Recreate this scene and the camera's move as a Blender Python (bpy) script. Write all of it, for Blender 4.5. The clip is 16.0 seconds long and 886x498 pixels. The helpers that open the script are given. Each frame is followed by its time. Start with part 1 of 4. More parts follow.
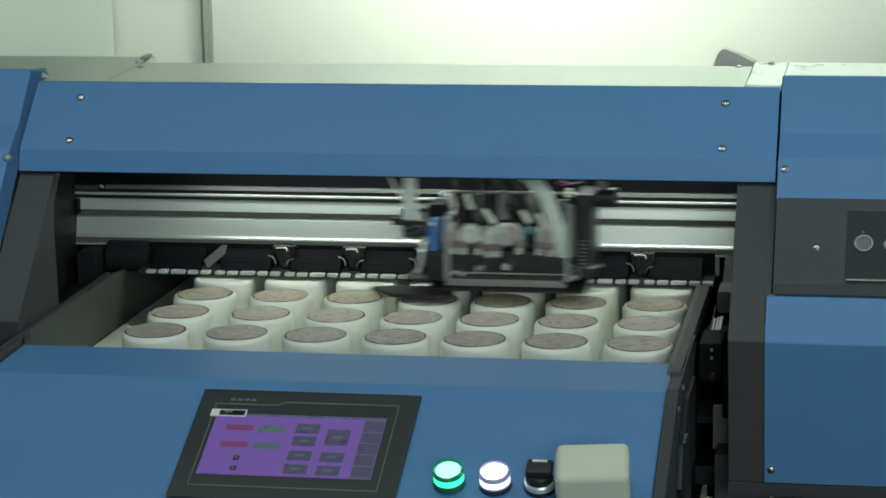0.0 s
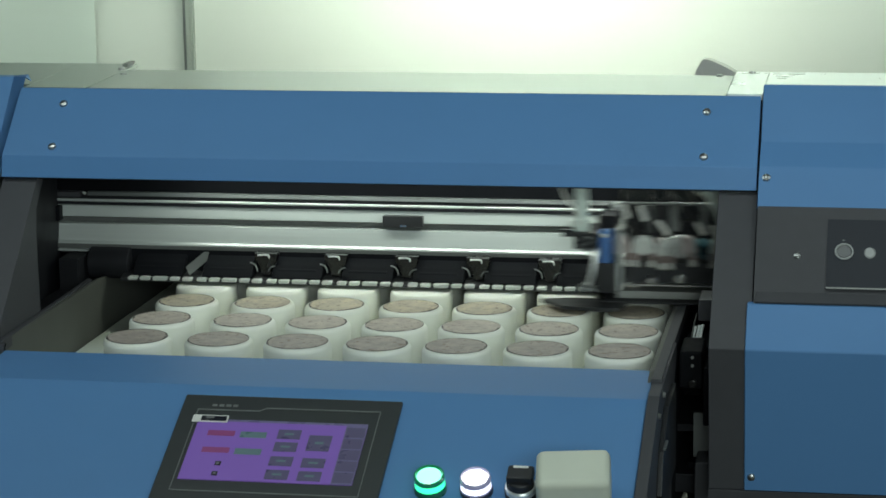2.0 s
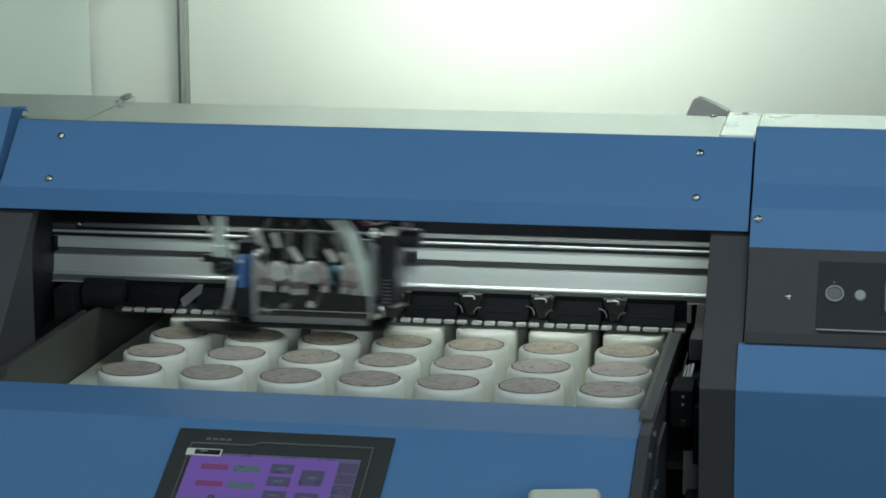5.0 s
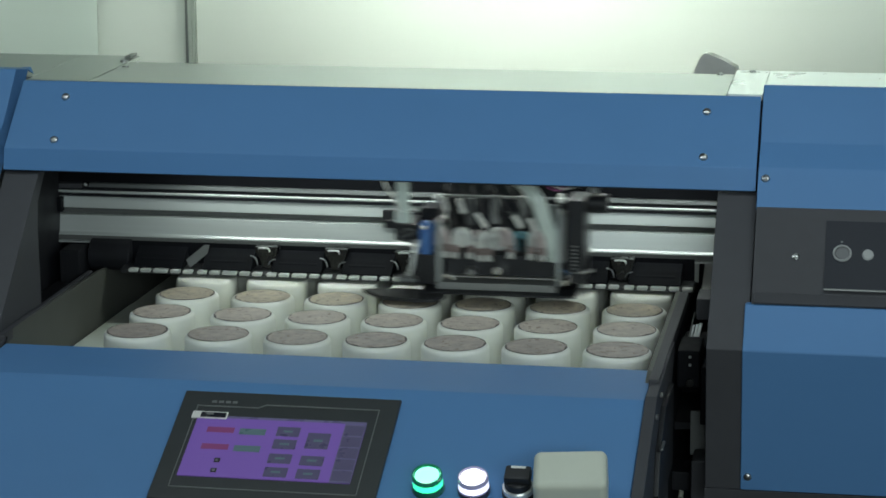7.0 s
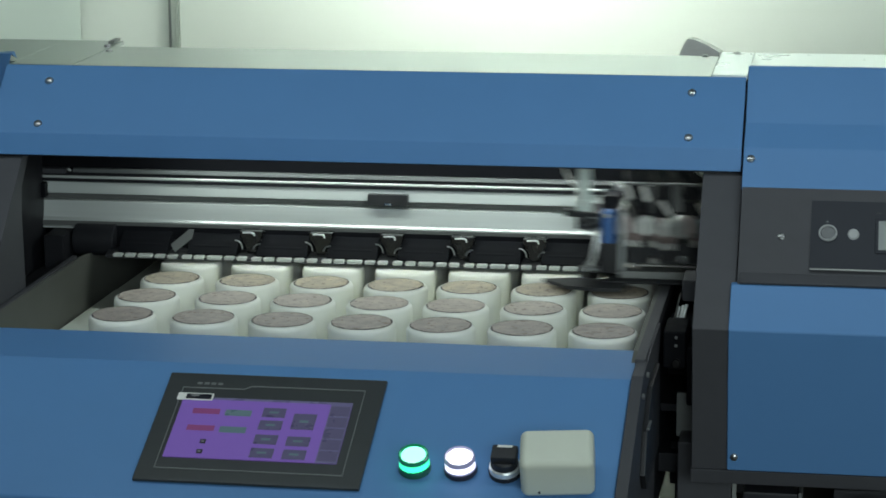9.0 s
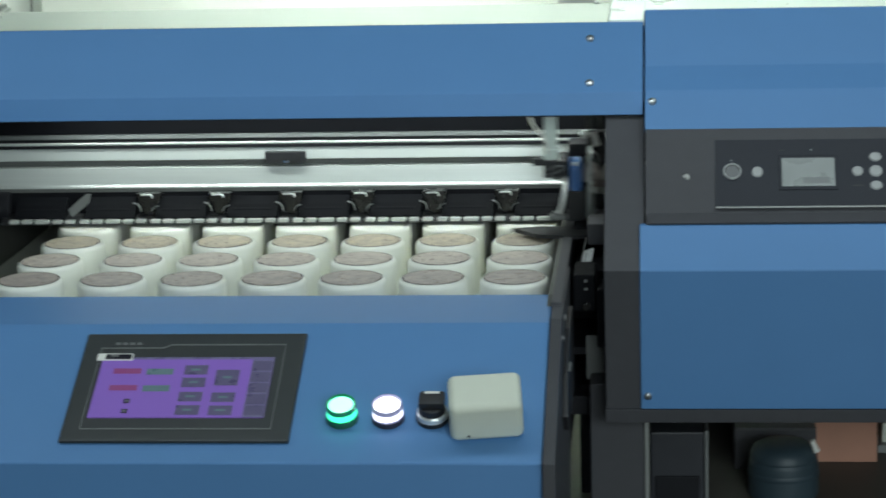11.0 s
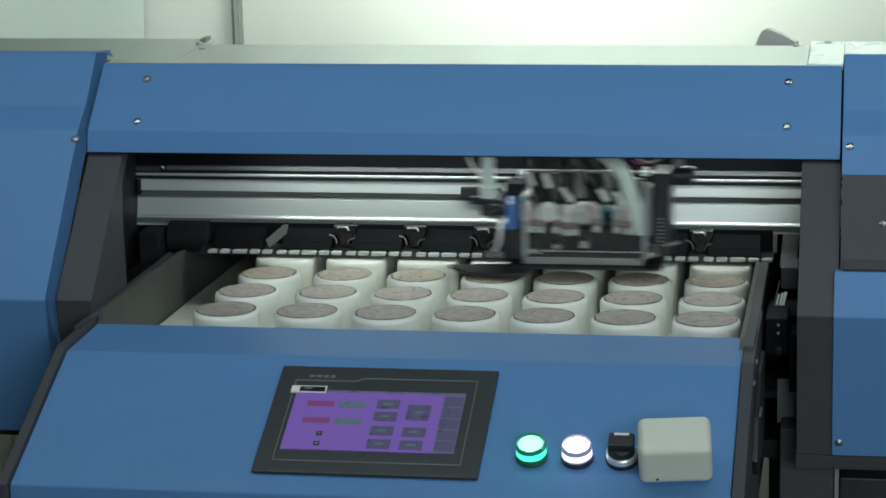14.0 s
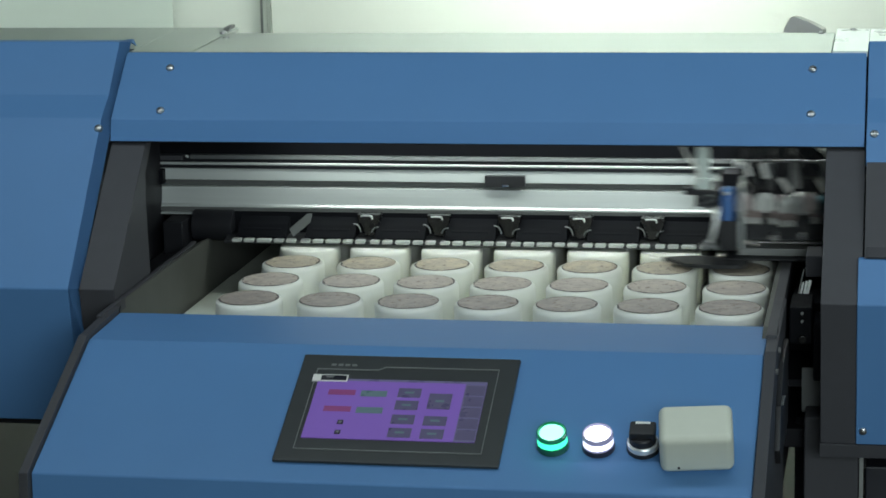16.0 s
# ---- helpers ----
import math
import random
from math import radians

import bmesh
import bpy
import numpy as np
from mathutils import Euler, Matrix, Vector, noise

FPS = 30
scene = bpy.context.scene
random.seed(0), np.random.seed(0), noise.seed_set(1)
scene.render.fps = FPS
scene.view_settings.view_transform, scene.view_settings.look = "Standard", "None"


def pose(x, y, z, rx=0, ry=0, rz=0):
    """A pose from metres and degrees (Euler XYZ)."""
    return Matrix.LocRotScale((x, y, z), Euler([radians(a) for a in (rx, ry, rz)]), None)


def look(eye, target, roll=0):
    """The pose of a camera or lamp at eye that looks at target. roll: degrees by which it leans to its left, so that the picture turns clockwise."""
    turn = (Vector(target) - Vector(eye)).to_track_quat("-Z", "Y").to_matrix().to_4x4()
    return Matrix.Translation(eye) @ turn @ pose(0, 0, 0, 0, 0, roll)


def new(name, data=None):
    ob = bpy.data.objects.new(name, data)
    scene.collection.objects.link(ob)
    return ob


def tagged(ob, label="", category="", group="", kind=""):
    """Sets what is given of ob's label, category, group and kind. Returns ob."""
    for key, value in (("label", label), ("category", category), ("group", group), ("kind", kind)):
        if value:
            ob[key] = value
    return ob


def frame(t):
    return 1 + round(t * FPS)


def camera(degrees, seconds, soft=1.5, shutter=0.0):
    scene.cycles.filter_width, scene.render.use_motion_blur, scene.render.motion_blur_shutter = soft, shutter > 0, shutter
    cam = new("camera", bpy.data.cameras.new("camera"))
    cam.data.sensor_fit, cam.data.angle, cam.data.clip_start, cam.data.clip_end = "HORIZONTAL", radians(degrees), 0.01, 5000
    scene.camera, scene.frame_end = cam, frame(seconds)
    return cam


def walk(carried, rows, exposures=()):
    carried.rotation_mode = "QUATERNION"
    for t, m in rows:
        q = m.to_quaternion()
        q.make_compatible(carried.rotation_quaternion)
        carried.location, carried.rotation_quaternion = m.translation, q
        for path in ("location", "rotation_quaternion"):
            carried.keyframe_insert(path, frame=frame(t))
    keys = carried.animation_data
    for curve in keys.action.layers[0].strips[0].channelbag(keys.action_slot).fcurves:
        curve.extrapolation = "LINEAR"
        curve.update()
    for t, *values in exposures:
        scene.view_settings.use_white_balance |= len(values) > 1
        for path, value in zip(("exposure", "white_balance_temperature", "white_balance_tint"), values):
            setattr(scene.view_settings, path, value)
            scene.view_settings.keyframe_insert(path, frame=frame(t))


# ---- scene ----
cam = camera(20.67, 16.0, soft=1.65, shutter=0.5)
walk(cam, [
    (0, pose(0.5281, -2.5062, 1.6037, 77.722, 1.095, 10.459)),
    (0.5, pose(0.5263, -2.5102, 1.5952, 77.968, 0.931, 10.428)),
    (1, pose(0.5259, -2.5088, 1.5966, 77.956, 0.925, 10.723)),
    (1.5, pose(0.5267, -2.5070, 1.6060, 77.801, 0.796, 10.425)),
    (2, pose(0.5282, -2.5134, 1.5991, 78.015, 0.803, 10.058)),
    (2.5, pose(0.5265, -2.5208, 1.6031, 78.123, 0.474, 9.787)),
    (3, pose(0.5296, -2.5242, 1.6012, 78.418, 0.249, 9.228)),
    (3.5, pose(0.5286, -2.5290, 1.6152, 78.484, -0.253, 9.620)),
    (4, pose(0.5278, -2.5303, 1.6142, 78.658, 0.056, 9.920)),
    (6.5, pose(0.5185, -2.5291, 1.6219, 78.108, 0.044, 9.876)),
    (7, pose(0.5283, -2.5180, 1.6267, 77.391, 0.303, 10.140)),
    (7.5, pose(0.5268, -2.5189, 1.6258, 77.279, -0.039, 10.215)),
    (8, pose(0.5284, -2.5190, 1.6310, 77.175, 0.083, 10.195)),
    (8.5, pose(0.5275, -2.5186, 1.6254, 77.158, 0.126, 10.071)),
    (8.7, pose(0.5311, -2.5186, 1.6121, 77.434, 0.219, 10.090)),
    (10.8, pose(0.4352, -2.5430, 1.5951, 76.608, 2.445, 5.185)),
    (10.9, pose(0.4349, -2.5495, 1.5943, 76.671, 2.362, 5.139)),
    (11, pose(0.4329, -2.5469, 1.5868, 76.680, 1.595, 5.106)),
    (11.2, pose(0.4179, -2.5545, 1.6037, 76.816, 1.667, 3.960)),
    (11.3, pose(0.4191, -2.5553, 1.6046, 77.037, 1.678, 4.309)),
    (11.5, pose(0.4202, -2.5580, 1.6018, 77.319, 1.574, 4.240)),
    (11.6, pose(0.4280, -2.5540, 1.6003, 77.300, 1.107, 4.538)),
    (12, pose(0.4151, -2.5609, 1.6053, 77.241, 0.234, 7.638)),
    (12.3, pose(0.4162, -2.5567, 1.6105, 77.396, 0.097, 9.516)),
    (12.5, pose(0.4166, -2.5562, 1.6107, 77.388, 0.081, 10.507)),
    (13, pose(0.4332, -2.5493, 1.6078, 77.569, 0.176, 10.473)),
    (13.5, pose(0.4347, -2.5542, 1.6070, 77.587, 0.941, 9.588)),
    (14, pose(0.4308, -2.5582, 1.6068, 77.328, 1.245, 9.777)),
    (14.5, pose(0.4346, -2.5554, 1.6072, 77.240, 0.984, 9.925)),
    (15, pose(0.4372, -2.5528, 1.6081, 76.955, 1.332, 10.130)),
    (15.5, pose(0.4416, -2.5508, 1.6089, 77.052, 1.284, 10.437)),
    (16, pose(0.4464, -2.5502, 1.6033, 77.119, 1.513, 10.634)),
], exposures=[(0, 0.10, 6850, 2), (1.6, 0.07, 6800, 3), (3.4, -0.03, 6530, 7), (6.4, -0.13, 6500, 8), (7.2, -0.04, 6500, 8), (8.7, 0.02, 6480, 8), (10.8, 0.36, 6500, 9), (11.5, 0.34, 6500, 9), (12.5, 0.17, 6500, 10), (16.0, 0.18, 6500, 10)])

# ---- world and light ----
world = bpy.data.worlds.new("world")
scene.world = world
world.use_nodes = True
world.node_tree.nodes["Background"].inputs[0].default_value = (0.6, 0.7, 0.65, 1)
world.node_tree.nodes["Background"].inputs[1].default_value = 0.05
scene.view_settings.exposure = 0.0


def area_lamp(name, eye, target, sx, sy, watts, colour):
    d = bpy.data.lights.new(name, "AREA")
    d.shape, d.size, d.size_y, d.energy, d.color = "RECTANGLE", sx, sy, watts, colour
    ob = new(name, d)
    ob.matrix_world = look(eye, target)
    return ob


# daylight behind the frosted partition
area_lamp("window_daylight", (-0.095, 2.185, 1.274), (-0.095, 1.8, 1.274), 0.70, 0.61, 10.0, (0.95, 1.0, 0.92))
area_lamp("window_daylight_upper", (0.35, 2.21, 1.85), (0.35, 1.8, 1.85), 2.05, 0.68, 34, (0.90, 1.0, 0.97))
# extra lamp added behind the west pane to brighten it
area_lamp("west_pane_fill_light", (-1.52, 2.20, 1.12), (-1.52, 1.8, 1.12), 1.4, 0.56, 4.2, (0.90, 1.0, 0.95))
# added front light, source out of view, to brighten the printer's front
area_lamp("front_fill_light", (1.75, -4.44, 2.08), (1.75, 0.0, 2.08), 2.4, 1.1, 70, (0.85, 0.98, 1.0))
# added overhead light, set to match how bright the covers and console look
area_lamp("overhead_fill_light", (0.1, -0.30, 1.978), (0.1, -0.30, 0.0), 2.4, 0.10, 5.7, (0.83, 0.96, 1.0))
# strip light added above the rails, out of view, to brighten the opening
area_lamp("added_rail_light", (0.025, 0.262, 1.1055), (0.025, 0.262, 0.95), 0.65, 0.012, 0.57, (0.90, 1.0, 0.95))

# ---- materials ----


def material(name, colour, rough=0.5, metal=0.0, vary=0.12, grain=60.0, bump=0.0, bump_scale=400.0,
             stretch=(1, 1, 1), emit=0.0, subsurface=0.0, coat=0.0, per_object=0.0, rough_vary=0.08, spec=0.5):
    """A node material: colour with broad stains and fine grain, gloss variation and fine relief."""
    m = bpy.data.materials.new(name)
    m.use_nodes = True
    nt = m.node_tree
    bs = nt.nodes["Principled BSDF"]
    co = nt.nodes.new("ShaderNodeTexCoord")
    mp = nt.nodes.new("ShaderNodeMapping")
    mp.inputs["Scale"].default_value = stretch
    nt.links.new(co.outputs["Object"], mp.inputs["Vector"])
    n1 = nt.nodes.new("ShaderNodeTexNoise")
    n1.inputs["Scale"].default_value, n1.inputs["Detail"].default_value = grain, 4
    n2 = nt.nodes.new("ShaderNodeTexNoise")
    n2.inputs["Scale"].default_value, n2.inputs["Detail"].default_value = grain / 12, 3
    nt.links.new(mp.outputs[0], n1.inputs["Vector"])
    nt.links.new(mp.outputs[0], n2.inputs["Vector"])
    add = nt.nodes.new("ShaderNodeMath")
    add.operation = "ADD"
    nt.links.new(n1.outputs[0], add.inputs[0])
    nt.links.new(n2.outputs[0], add.inputs[1])
    rg = nt.nodes.new("ShaderNodeMapRange")
    rg.inputs["From Min"].default_value, rg.inputs["From Max"].default_value = 0.6, 1.4
    rg.inputs["To Min"].default_value, rg.inputs["To Max"].default_value = 1 - vary, 1 + vary
    nt.links.new(add.outputs[0], rg.inputs["Value"])
    last = rg.outputs[0]
    if per_object:
        oi = nt.nodes.new("ShaderNodeObjectInfo")
        r2 = nt.nodes.new("ShaderNodeMapRange")
        r2.inputs["To Min"].default_value, r2.inputs["To Max"].default_value = 1 - per_object, 1 + per_object
        nt.links.new(oi.outputs["Random"], r2.inputs["Value"])
        mu = nt.nodes.new("ShaderNodeMath")
        mu.operation = "MULTIPLY"
        nt.links.new(last, mu.inputs[0])
        nt.links.new(r2.outputs[0], mu.inputs[1])
        last = mu.outputs[0]
    vm = nt.nodes.new("ShaderNodeVectorMath")
    vm.operation = "SCALE"
    vm.inputs[0].default_value = colour
    nt.links.new(last, vm.inputs["Scale"])
    nt.links.new(vm.outputs[0], bs.inputs["Base Color"])
    rr = nt.nodes.new("ShaderNodeMapRange")
    rr.inputs["From Min"].default_value, rr.inputs["From Max"].default_value = 0.6, 1.4
    rr.inputs["To Min"].default_value, rr.inputs["To Max"].default_value = max(0.02, rough - rough_vary), min(1, rough + rough_vary)
    nt.links.new(add.outputs[0], rr.inputs["Value"])
    nt.links.new(rr.outputs[0], bs.inputs["Roughness"])
    bs.inputs["Metallic"].default_value = metal
    bs.inputs["Specular IOR Level"].default_value = spec
    bs.inputs["Subsurface Weight"].default_value = subsurface
    bs.inputs["Subsurface Radius"].default_value = (0.01, 0.01, 0.008)
    bs.inputs["Coat Weight"].default_value = coat
    if emit:
        bs.inputs["Emission Color"].default_value = (*colour, 1)
        bs.inputs["Emission Strength"].default_value = emit
    if bump:
        n3 = nt.nodes.new("ShaderNodeTexNoise")
        n3.inputs["Scale"].default_value, n3.inputs["Detail"].default_value = bump_scale, 2
        nt.links.new(mp.outputs[0], n3.inputs["Vector"])
        bp = nt.nodes.new("ShaderNodeBump")
        bp.inputs["Strength"].default_value, bp.inputs["Distance"].default_value = bump, 0.001
        nt.links.new(n3.outputs[0], bp.inputs["Height"])
        nt.links.new(bp.outputs[0], bs.inputs["Normal"])
    return m


BLUE = material("blue_powder_coat", (0.096, 0.238, 0.488), 0.48, vary=0.035, grain=14, bump=0.02, bump_scale=1200, rough_vary=0.02, spec=0.34)
GREY = material("dark_grey_powder_coat", (0.060, 0.061, 0.069), 0.52, vary=0.08, grain=50, bump=0.05, bump_scale=900, rough_vary=0.03, spec=0.32)
BLACK = material("black_plastic", (0.017, 0.018, 0.021), 0.45, vary=0.2, grain=50)
INNER = material("black_sheet_metal", (0.013, 0.0135, 0.017), 0.6, vary=0.2, grain=30, spec=0.2)
ROOF = material("brushed_steel", (0.40, 0.43, 0.42), 0.34, 1.0, vary=0.05, grain=60, stretch=(0.15, 4, 4), rough_vary=0.02)
PALE = material("pale_satin_sheet", (0.86, 0.91, 0.90), 0.3, 0.45, vary=0.03, grain=20)
ALU = material("anodised_aluminium", (0.60, 0.64, 0.63), 0.42, 0.48, vary=0.06, grain=80, stretch=(0.05, 5, 5))
ALU_DULL = material("dull_aluminium", (0.32, 0.33, 0.32), 0.5, 0.7, vary=0.1, grain=60, stretch=(0.1, 4, 4))
CHROME = material("chrome", (0.8, 0.81, 0.8), 0.12, 1.0, vary=0.03, grain=60)
BRACKET = material("dark_bracket_steel", (0.013, 0.0125, 0.0125), 0.25, 0.1, vary=0.2, grain=120)
# dark grey that puts shade under the rail and in its groove into colour
RAIL_DARK = material("dark_rail_shade", (0.105, 0.11, 0.108), 0.6, vary=0.1, grain=60, spec=0.2)
UNIT = material("matt_black_roller_unit", (0.0065, 0.0070, 0.0092), 0.6, vary=0.2, grain=60, spec=0.08)
ROLL = material("grey_coated_plate", (0.105, 0.115, 0.118), 0.5, vary=0.1)
PLATE = material("grey_zinc_plate", (0.22, 0.23, 0.23), 0.5, 0.3, vary=0.1)
STEEL = material("bent_steel", (0.5, 0.5, 0.49), 0.35, 1.0, vary=0.12, grain=70)
WAX = material("white_wax", (0.87, 0.88, 0.81), 0.42, vary=0.04, grain=60, bump=0.15, bump_scale=90, subsurface=0.15, per_object=0.03)
BED = material("white_tray", (0.70, 0.74, 0.66), 0.45, vary=0.06, grain=25)
TRAYWALL = material("grey_tray_wall", (0.095, 0.098, 0.088), 0.5, vary=0.1, grain=30)
CREAM = material("cream_plastic", (0.67, 0.70, 0.60), 0.4, vary=0.03, grain=40, bump=0.1, bump_scale=500)
BEZEL = material("charcoal_bezel", (0.034, 0.039, 0.041), 0.4, vary=0.1, grain=60, bump=0.05, bump_scale=700, rough_vary=0.03)
LINE = material("pale_print_line", (0.18, 0.19, 0.19), 0.5, vary=0.05)
KEYPAD = material("dark_keypad_film", (0.030, 0.033, 0.042), 0.5, vary=0.08, grain=40, spec=0.2)
POWER = material("grey_power_key", (0.13, 0.135, 0.14), 0.4, vary=0.05)
KEY = material("pale_grey_key", (0.36, 0.37, 0.37), 0.4, vary=0.06, grain=80)
LCD = material("lcd_glass", (0.18, 0.20, 0.195), 0.25, vary=0.06, grain=30)
LCD_DARK = material("lcd_digits", (0.11, 0.12, 0.12), 0.3, vary=0.05)
SCREW = material("screw_steel", (0.50, 0.51, 0.51), 0.3, 1.0, vary=0.1, grain=200)
TOOTH = material("pale_roller_tip", (0.5, 0.52, 0.5), 0.4, vary=0.06, grain=100)
TUBE = material("pale_green_tube", (0.80, 0.90, 0.84), 0.3, vary=0.06, grain=60)
DAMPER_BODY = material("brown_damper", (0.30, 0.235, 0.22), 0.35, vary=0.15, grain=120, per_object=0.2)
DAMPER = material("milky_damper", (0.70, 0.72, 0.69), 0.3, vary=0.15, grain=120, per_object=0.25)
DAMPER_TEAL = material("teal_damper", (0.12, 0.30, 0.36), 0.3, vary=0.15, grain=120)
DAMPER_ROSE = material("rose_damper", (0.62, 0.54, 0.53), 0.3, vary=0.15, grain=120)
CAP = material("white_nylon", (0.8, 0.8, 0.76), 0.35, vary=0.05, grain=100)
CLIP = material("blue_clip", (0.08, 0.2, 0.5), 0.35, vary=0.1, grain=80)
HOSE = material("black_hose", (0.016, 0.016, 0.018), 0.5, vary=0.15, grain=80)
SLATE = material("slate_plastic", (0.028, 0.030, 0.038), 0.45, vary=0.1, grain=30)
CARTON = material("brown_carton", (0.46, 0.235, 0.165), 0.7, vary=0.12, grain=25)
BUCKET = material("dark_teal_plastic", (0.035, 0.058, 0.075), 0.5, vary=0.15, grain=20)
FLOOR_M = material("grey_brown_floor", (0.075, 0.07, 0.06), 0.6, vary=0.2, grain=8)
WALL_M = material("painted_wall", (0.36, 0.38, 0.35), 0.7, vary=0.04, grain=6)
CEIL_M = material("ceiling_paint", (0.30, 0.31, 0.30), 0.8, vary=0.03, grain=5)
POST_M = material("grey_rubber_seal", (0.42, 0.44, 0.42), 0.6, 0.0, vary=0.05)
PURPLE = material("purple_display", (0.165, 0.085, 0.37), 0.4, vary=0.0, rough_vary=0.0, emit=0.28)
UI_GREY = material("grey_display_key", (0.065, 0.060, 0.115), 0.3, vary=0.05, emit=0.4)
UI_SIDE = material("slate_column_and_shade", (0.105, 0.098, 0.185), 0.3, vary=0.05, emit=0.3)
UI_RED = material("red_display_field", (0.17, 0.04, 0.13), 0.4, vary=0.05, emit=0.35)
UI_GREEN = material("green_display_field", (0.078, 0.13, 0.145), 0.3, vary=0.05, emit=0.35)
UI_DARK = material("dark_display_mark", (0.02, 0.02, 0.03), 0.3, vary=0.05)
GREEN_WALL = material("green_lit_wall", (0.05, 0.85, 0.42), 0.15, vary=0.25, grain=220, emit=1.9, coat=1.0)
WHITE_WALL = material("white_lit_wall", (0.82, 0.83, 1.0), 0.15, vary=0.2, grain=220, emit=1.7, coat=1.0)
GREEN_LIT = material("green_lit_lens", (0.005, 0.17, 0.075), 0.08, vary=0.02, emit=0.35, coat=1.0)
GREEN_CORE = material("green_lit_core", (0.26, 1.0, 0.68), 0.2, vary=0.02, emit=2.0)
WHITE_LIT = material("white_lit_lens", (0.27, 0.27, 0.42), 0.08, vary=0.02, emit=0.35, coat=1.0)
WHITE_CORE = material("white_lit_core", (1.0, 0.98, 1.0), 0.2, vary=0.02, emit=3.4)
GUIDE = material("ground_steel_guide", (0.85, 0.88, 0.87), 0.3, 0.5, vary=0.05, grain=60)


def frosted(name, colour):
    m = bpy.data.materials.new(name)
    m.use_nodes = True
    nt = m.node_tree
    bs = nt.nodes["Principled BSDF"]
    bs.inputs["Base Color"].default_value = (*colour, 1)
    bs.inputs["Roughness"].default_value = 0.5
    tr = nt.nodes.new("ShaderNodeBsdfTranslucent")
    tr.inputs["Color"].default_value = (*colour, 1)
    mix = nt.nodes.new("ShaderNodeMixShader")
    mix.inputs[0].default_value = 0.55
    nt.links.new(bs.outputs[0], mix.inputs[1])
    nt.links.new(tr.outputs[0], mix.inputs[2])
    nt.links.new(mix.outputs[0], nt.nodes["Material Output"].inputs[0])
    return m


FROST = frosted("frosted_glass", (0.86, 0.89, 0.85))
WEST = frosted("dim_green_frosted_glass", (0.83, 0.88, 0.84))
COLUMN_M = frosted("white_translucent_panel", (0.90, 0.93, 0.89))


def print_disc(name, dark, mid, pale):
    """The printed round picture: soft marks between three colours, small dark flecks and a thin broken dark rim."""
    m = bpy.data.materials.new(name)
    m.use_nodes = True
    nt = m.node_tree
    bs = nt.nodes["Principled BSDF"]
    co = nt.nodes.new("ShaderNodeTexCoord")
    oi = nt.nodes.new("ShaderNodeObjectInfo")
    mul = nt.nodes.new("ShaderNodeMath")
    mul.operation, mul.inputs[1].default_value = "MULTIPLY", 40
    nt.links.new(oi.outputs["Random"], mul.inputs[0])

    def cloud(scale, detail):
        no = nt.nodes.new("ShaderNodeTexNoise")
        no.noise_dimensions = "4D"
        no.inputs["Scale"].default_value, no.inputs["Detail"].default_value = scale, detail
        nt.links.new(co.outputs["Object"], no.inputs["Vector"])
        nt.links.new(mul.outputs[0], no.inputs["W"])
        return no

    no, fleck = cloud(75, 5), cloud(170, 2)
    ramp = nt.nodes.new("ShaderNodeValToRGB")
    el = ramp.color_ramp.elements
    el[0].position, el[0].color = 0.34, (*dark, 1)
    el[1].position, el[1].color = 0.68, (*pale, 1)
    e = el.new(0.5)
    e.color = (*mid, 1)
    nt.links.new(no.outputs[0], ramp.inputs[0])
    spots = nt.nodes.new("ShaderNodeMapRange")
    spots.inputs["From Min"].default_value, spots.inputs["From Max"].default_value = 0.58, 0.68
    spots.inputs["To Max"].default_value = 0.7
    nt.links.new(fleck.outputs[0], spots.inputs["Value"])
    m1 = nt.nodes.new("ShaderNodeMix")
    m1.data_type = "RGBA"
    nt.links.new(spots.outputs[0], m1.inputs["Factor"])
    nt.links.new(ramp.outputs[0], m1.inputs["A"])
    m1.inputs["B"].default_value = (0.20, 0.13, 0.09, 1)
    ln = nt.nodes.new("ShaderNodeVectorMath")
    ln.operation = "LENGTH"
    nt.links.new(co.outputs["Object"], ln.inputs[0])
    wob = nt.nodes.new("ShaderNodeMath")
    wob.operation, wob.inputs[1].default_value = "MULTIPLY_ADD", 0.012
    nt.links.new(no.outputs[0], wob.inputs[0])
    nt.links.new(ln.outputs["Value"], wob.inputs[2])
    rim = nt.nodes.new("ShaderNodeMapRange")
    rim.inputs["From Min"].default_value, rim.inputs["From Max"].default_value = 0.0384, 0.0393
    nt.links.new(wob.outputs[0], rim.inputs["Value"])
    mx = nt.nodes.new("ShaderNodeMix")
    mx.data_type = "RGBA"
    nt.links.new(rim.outputs[0], mx.inputs["Factor"])
    nt.links.new(m1.outputs["Result"], mx.inputs["A"])
    mx.inputs["B"].default_value = (0.06, 0.05, 0.046, 1)
    nt.links.new(mx.outputs["Result"], bs.inputs["Base Color"])
    bs.inputs["Roughness"].default_value = 0.5
    bp = nt.nodes.new("ShaderNodeBump")
    bp.inputs["Strength"].default_value, bp.inputs["Distance"].default_value = 0.25, 0.0015
    nt.links.new(no.outputs[0], bp.inputs["Height"])
    nt.links.new(bp.outputs[0], bs.inputs["Normal"])
    return m


PRINTS = (print_disc("grey_brown_print", (0.34, 0.295, 0.27), (0.41, 0.355, 0.32), (0.49, 0.425, 0.37)),
          print_disc("beige_grey_print", (0.44, 0.38, 0.335), (0.51, 0.445, 0.39), (0.59, 0.52, 0.435)),
          print_disc("warm_beige_print", (0.47, 0.405, 0.33), (0.565, 0.495, 0.395), (0.66, 0.57, 0.42)))


# ---- mesh helpers ----


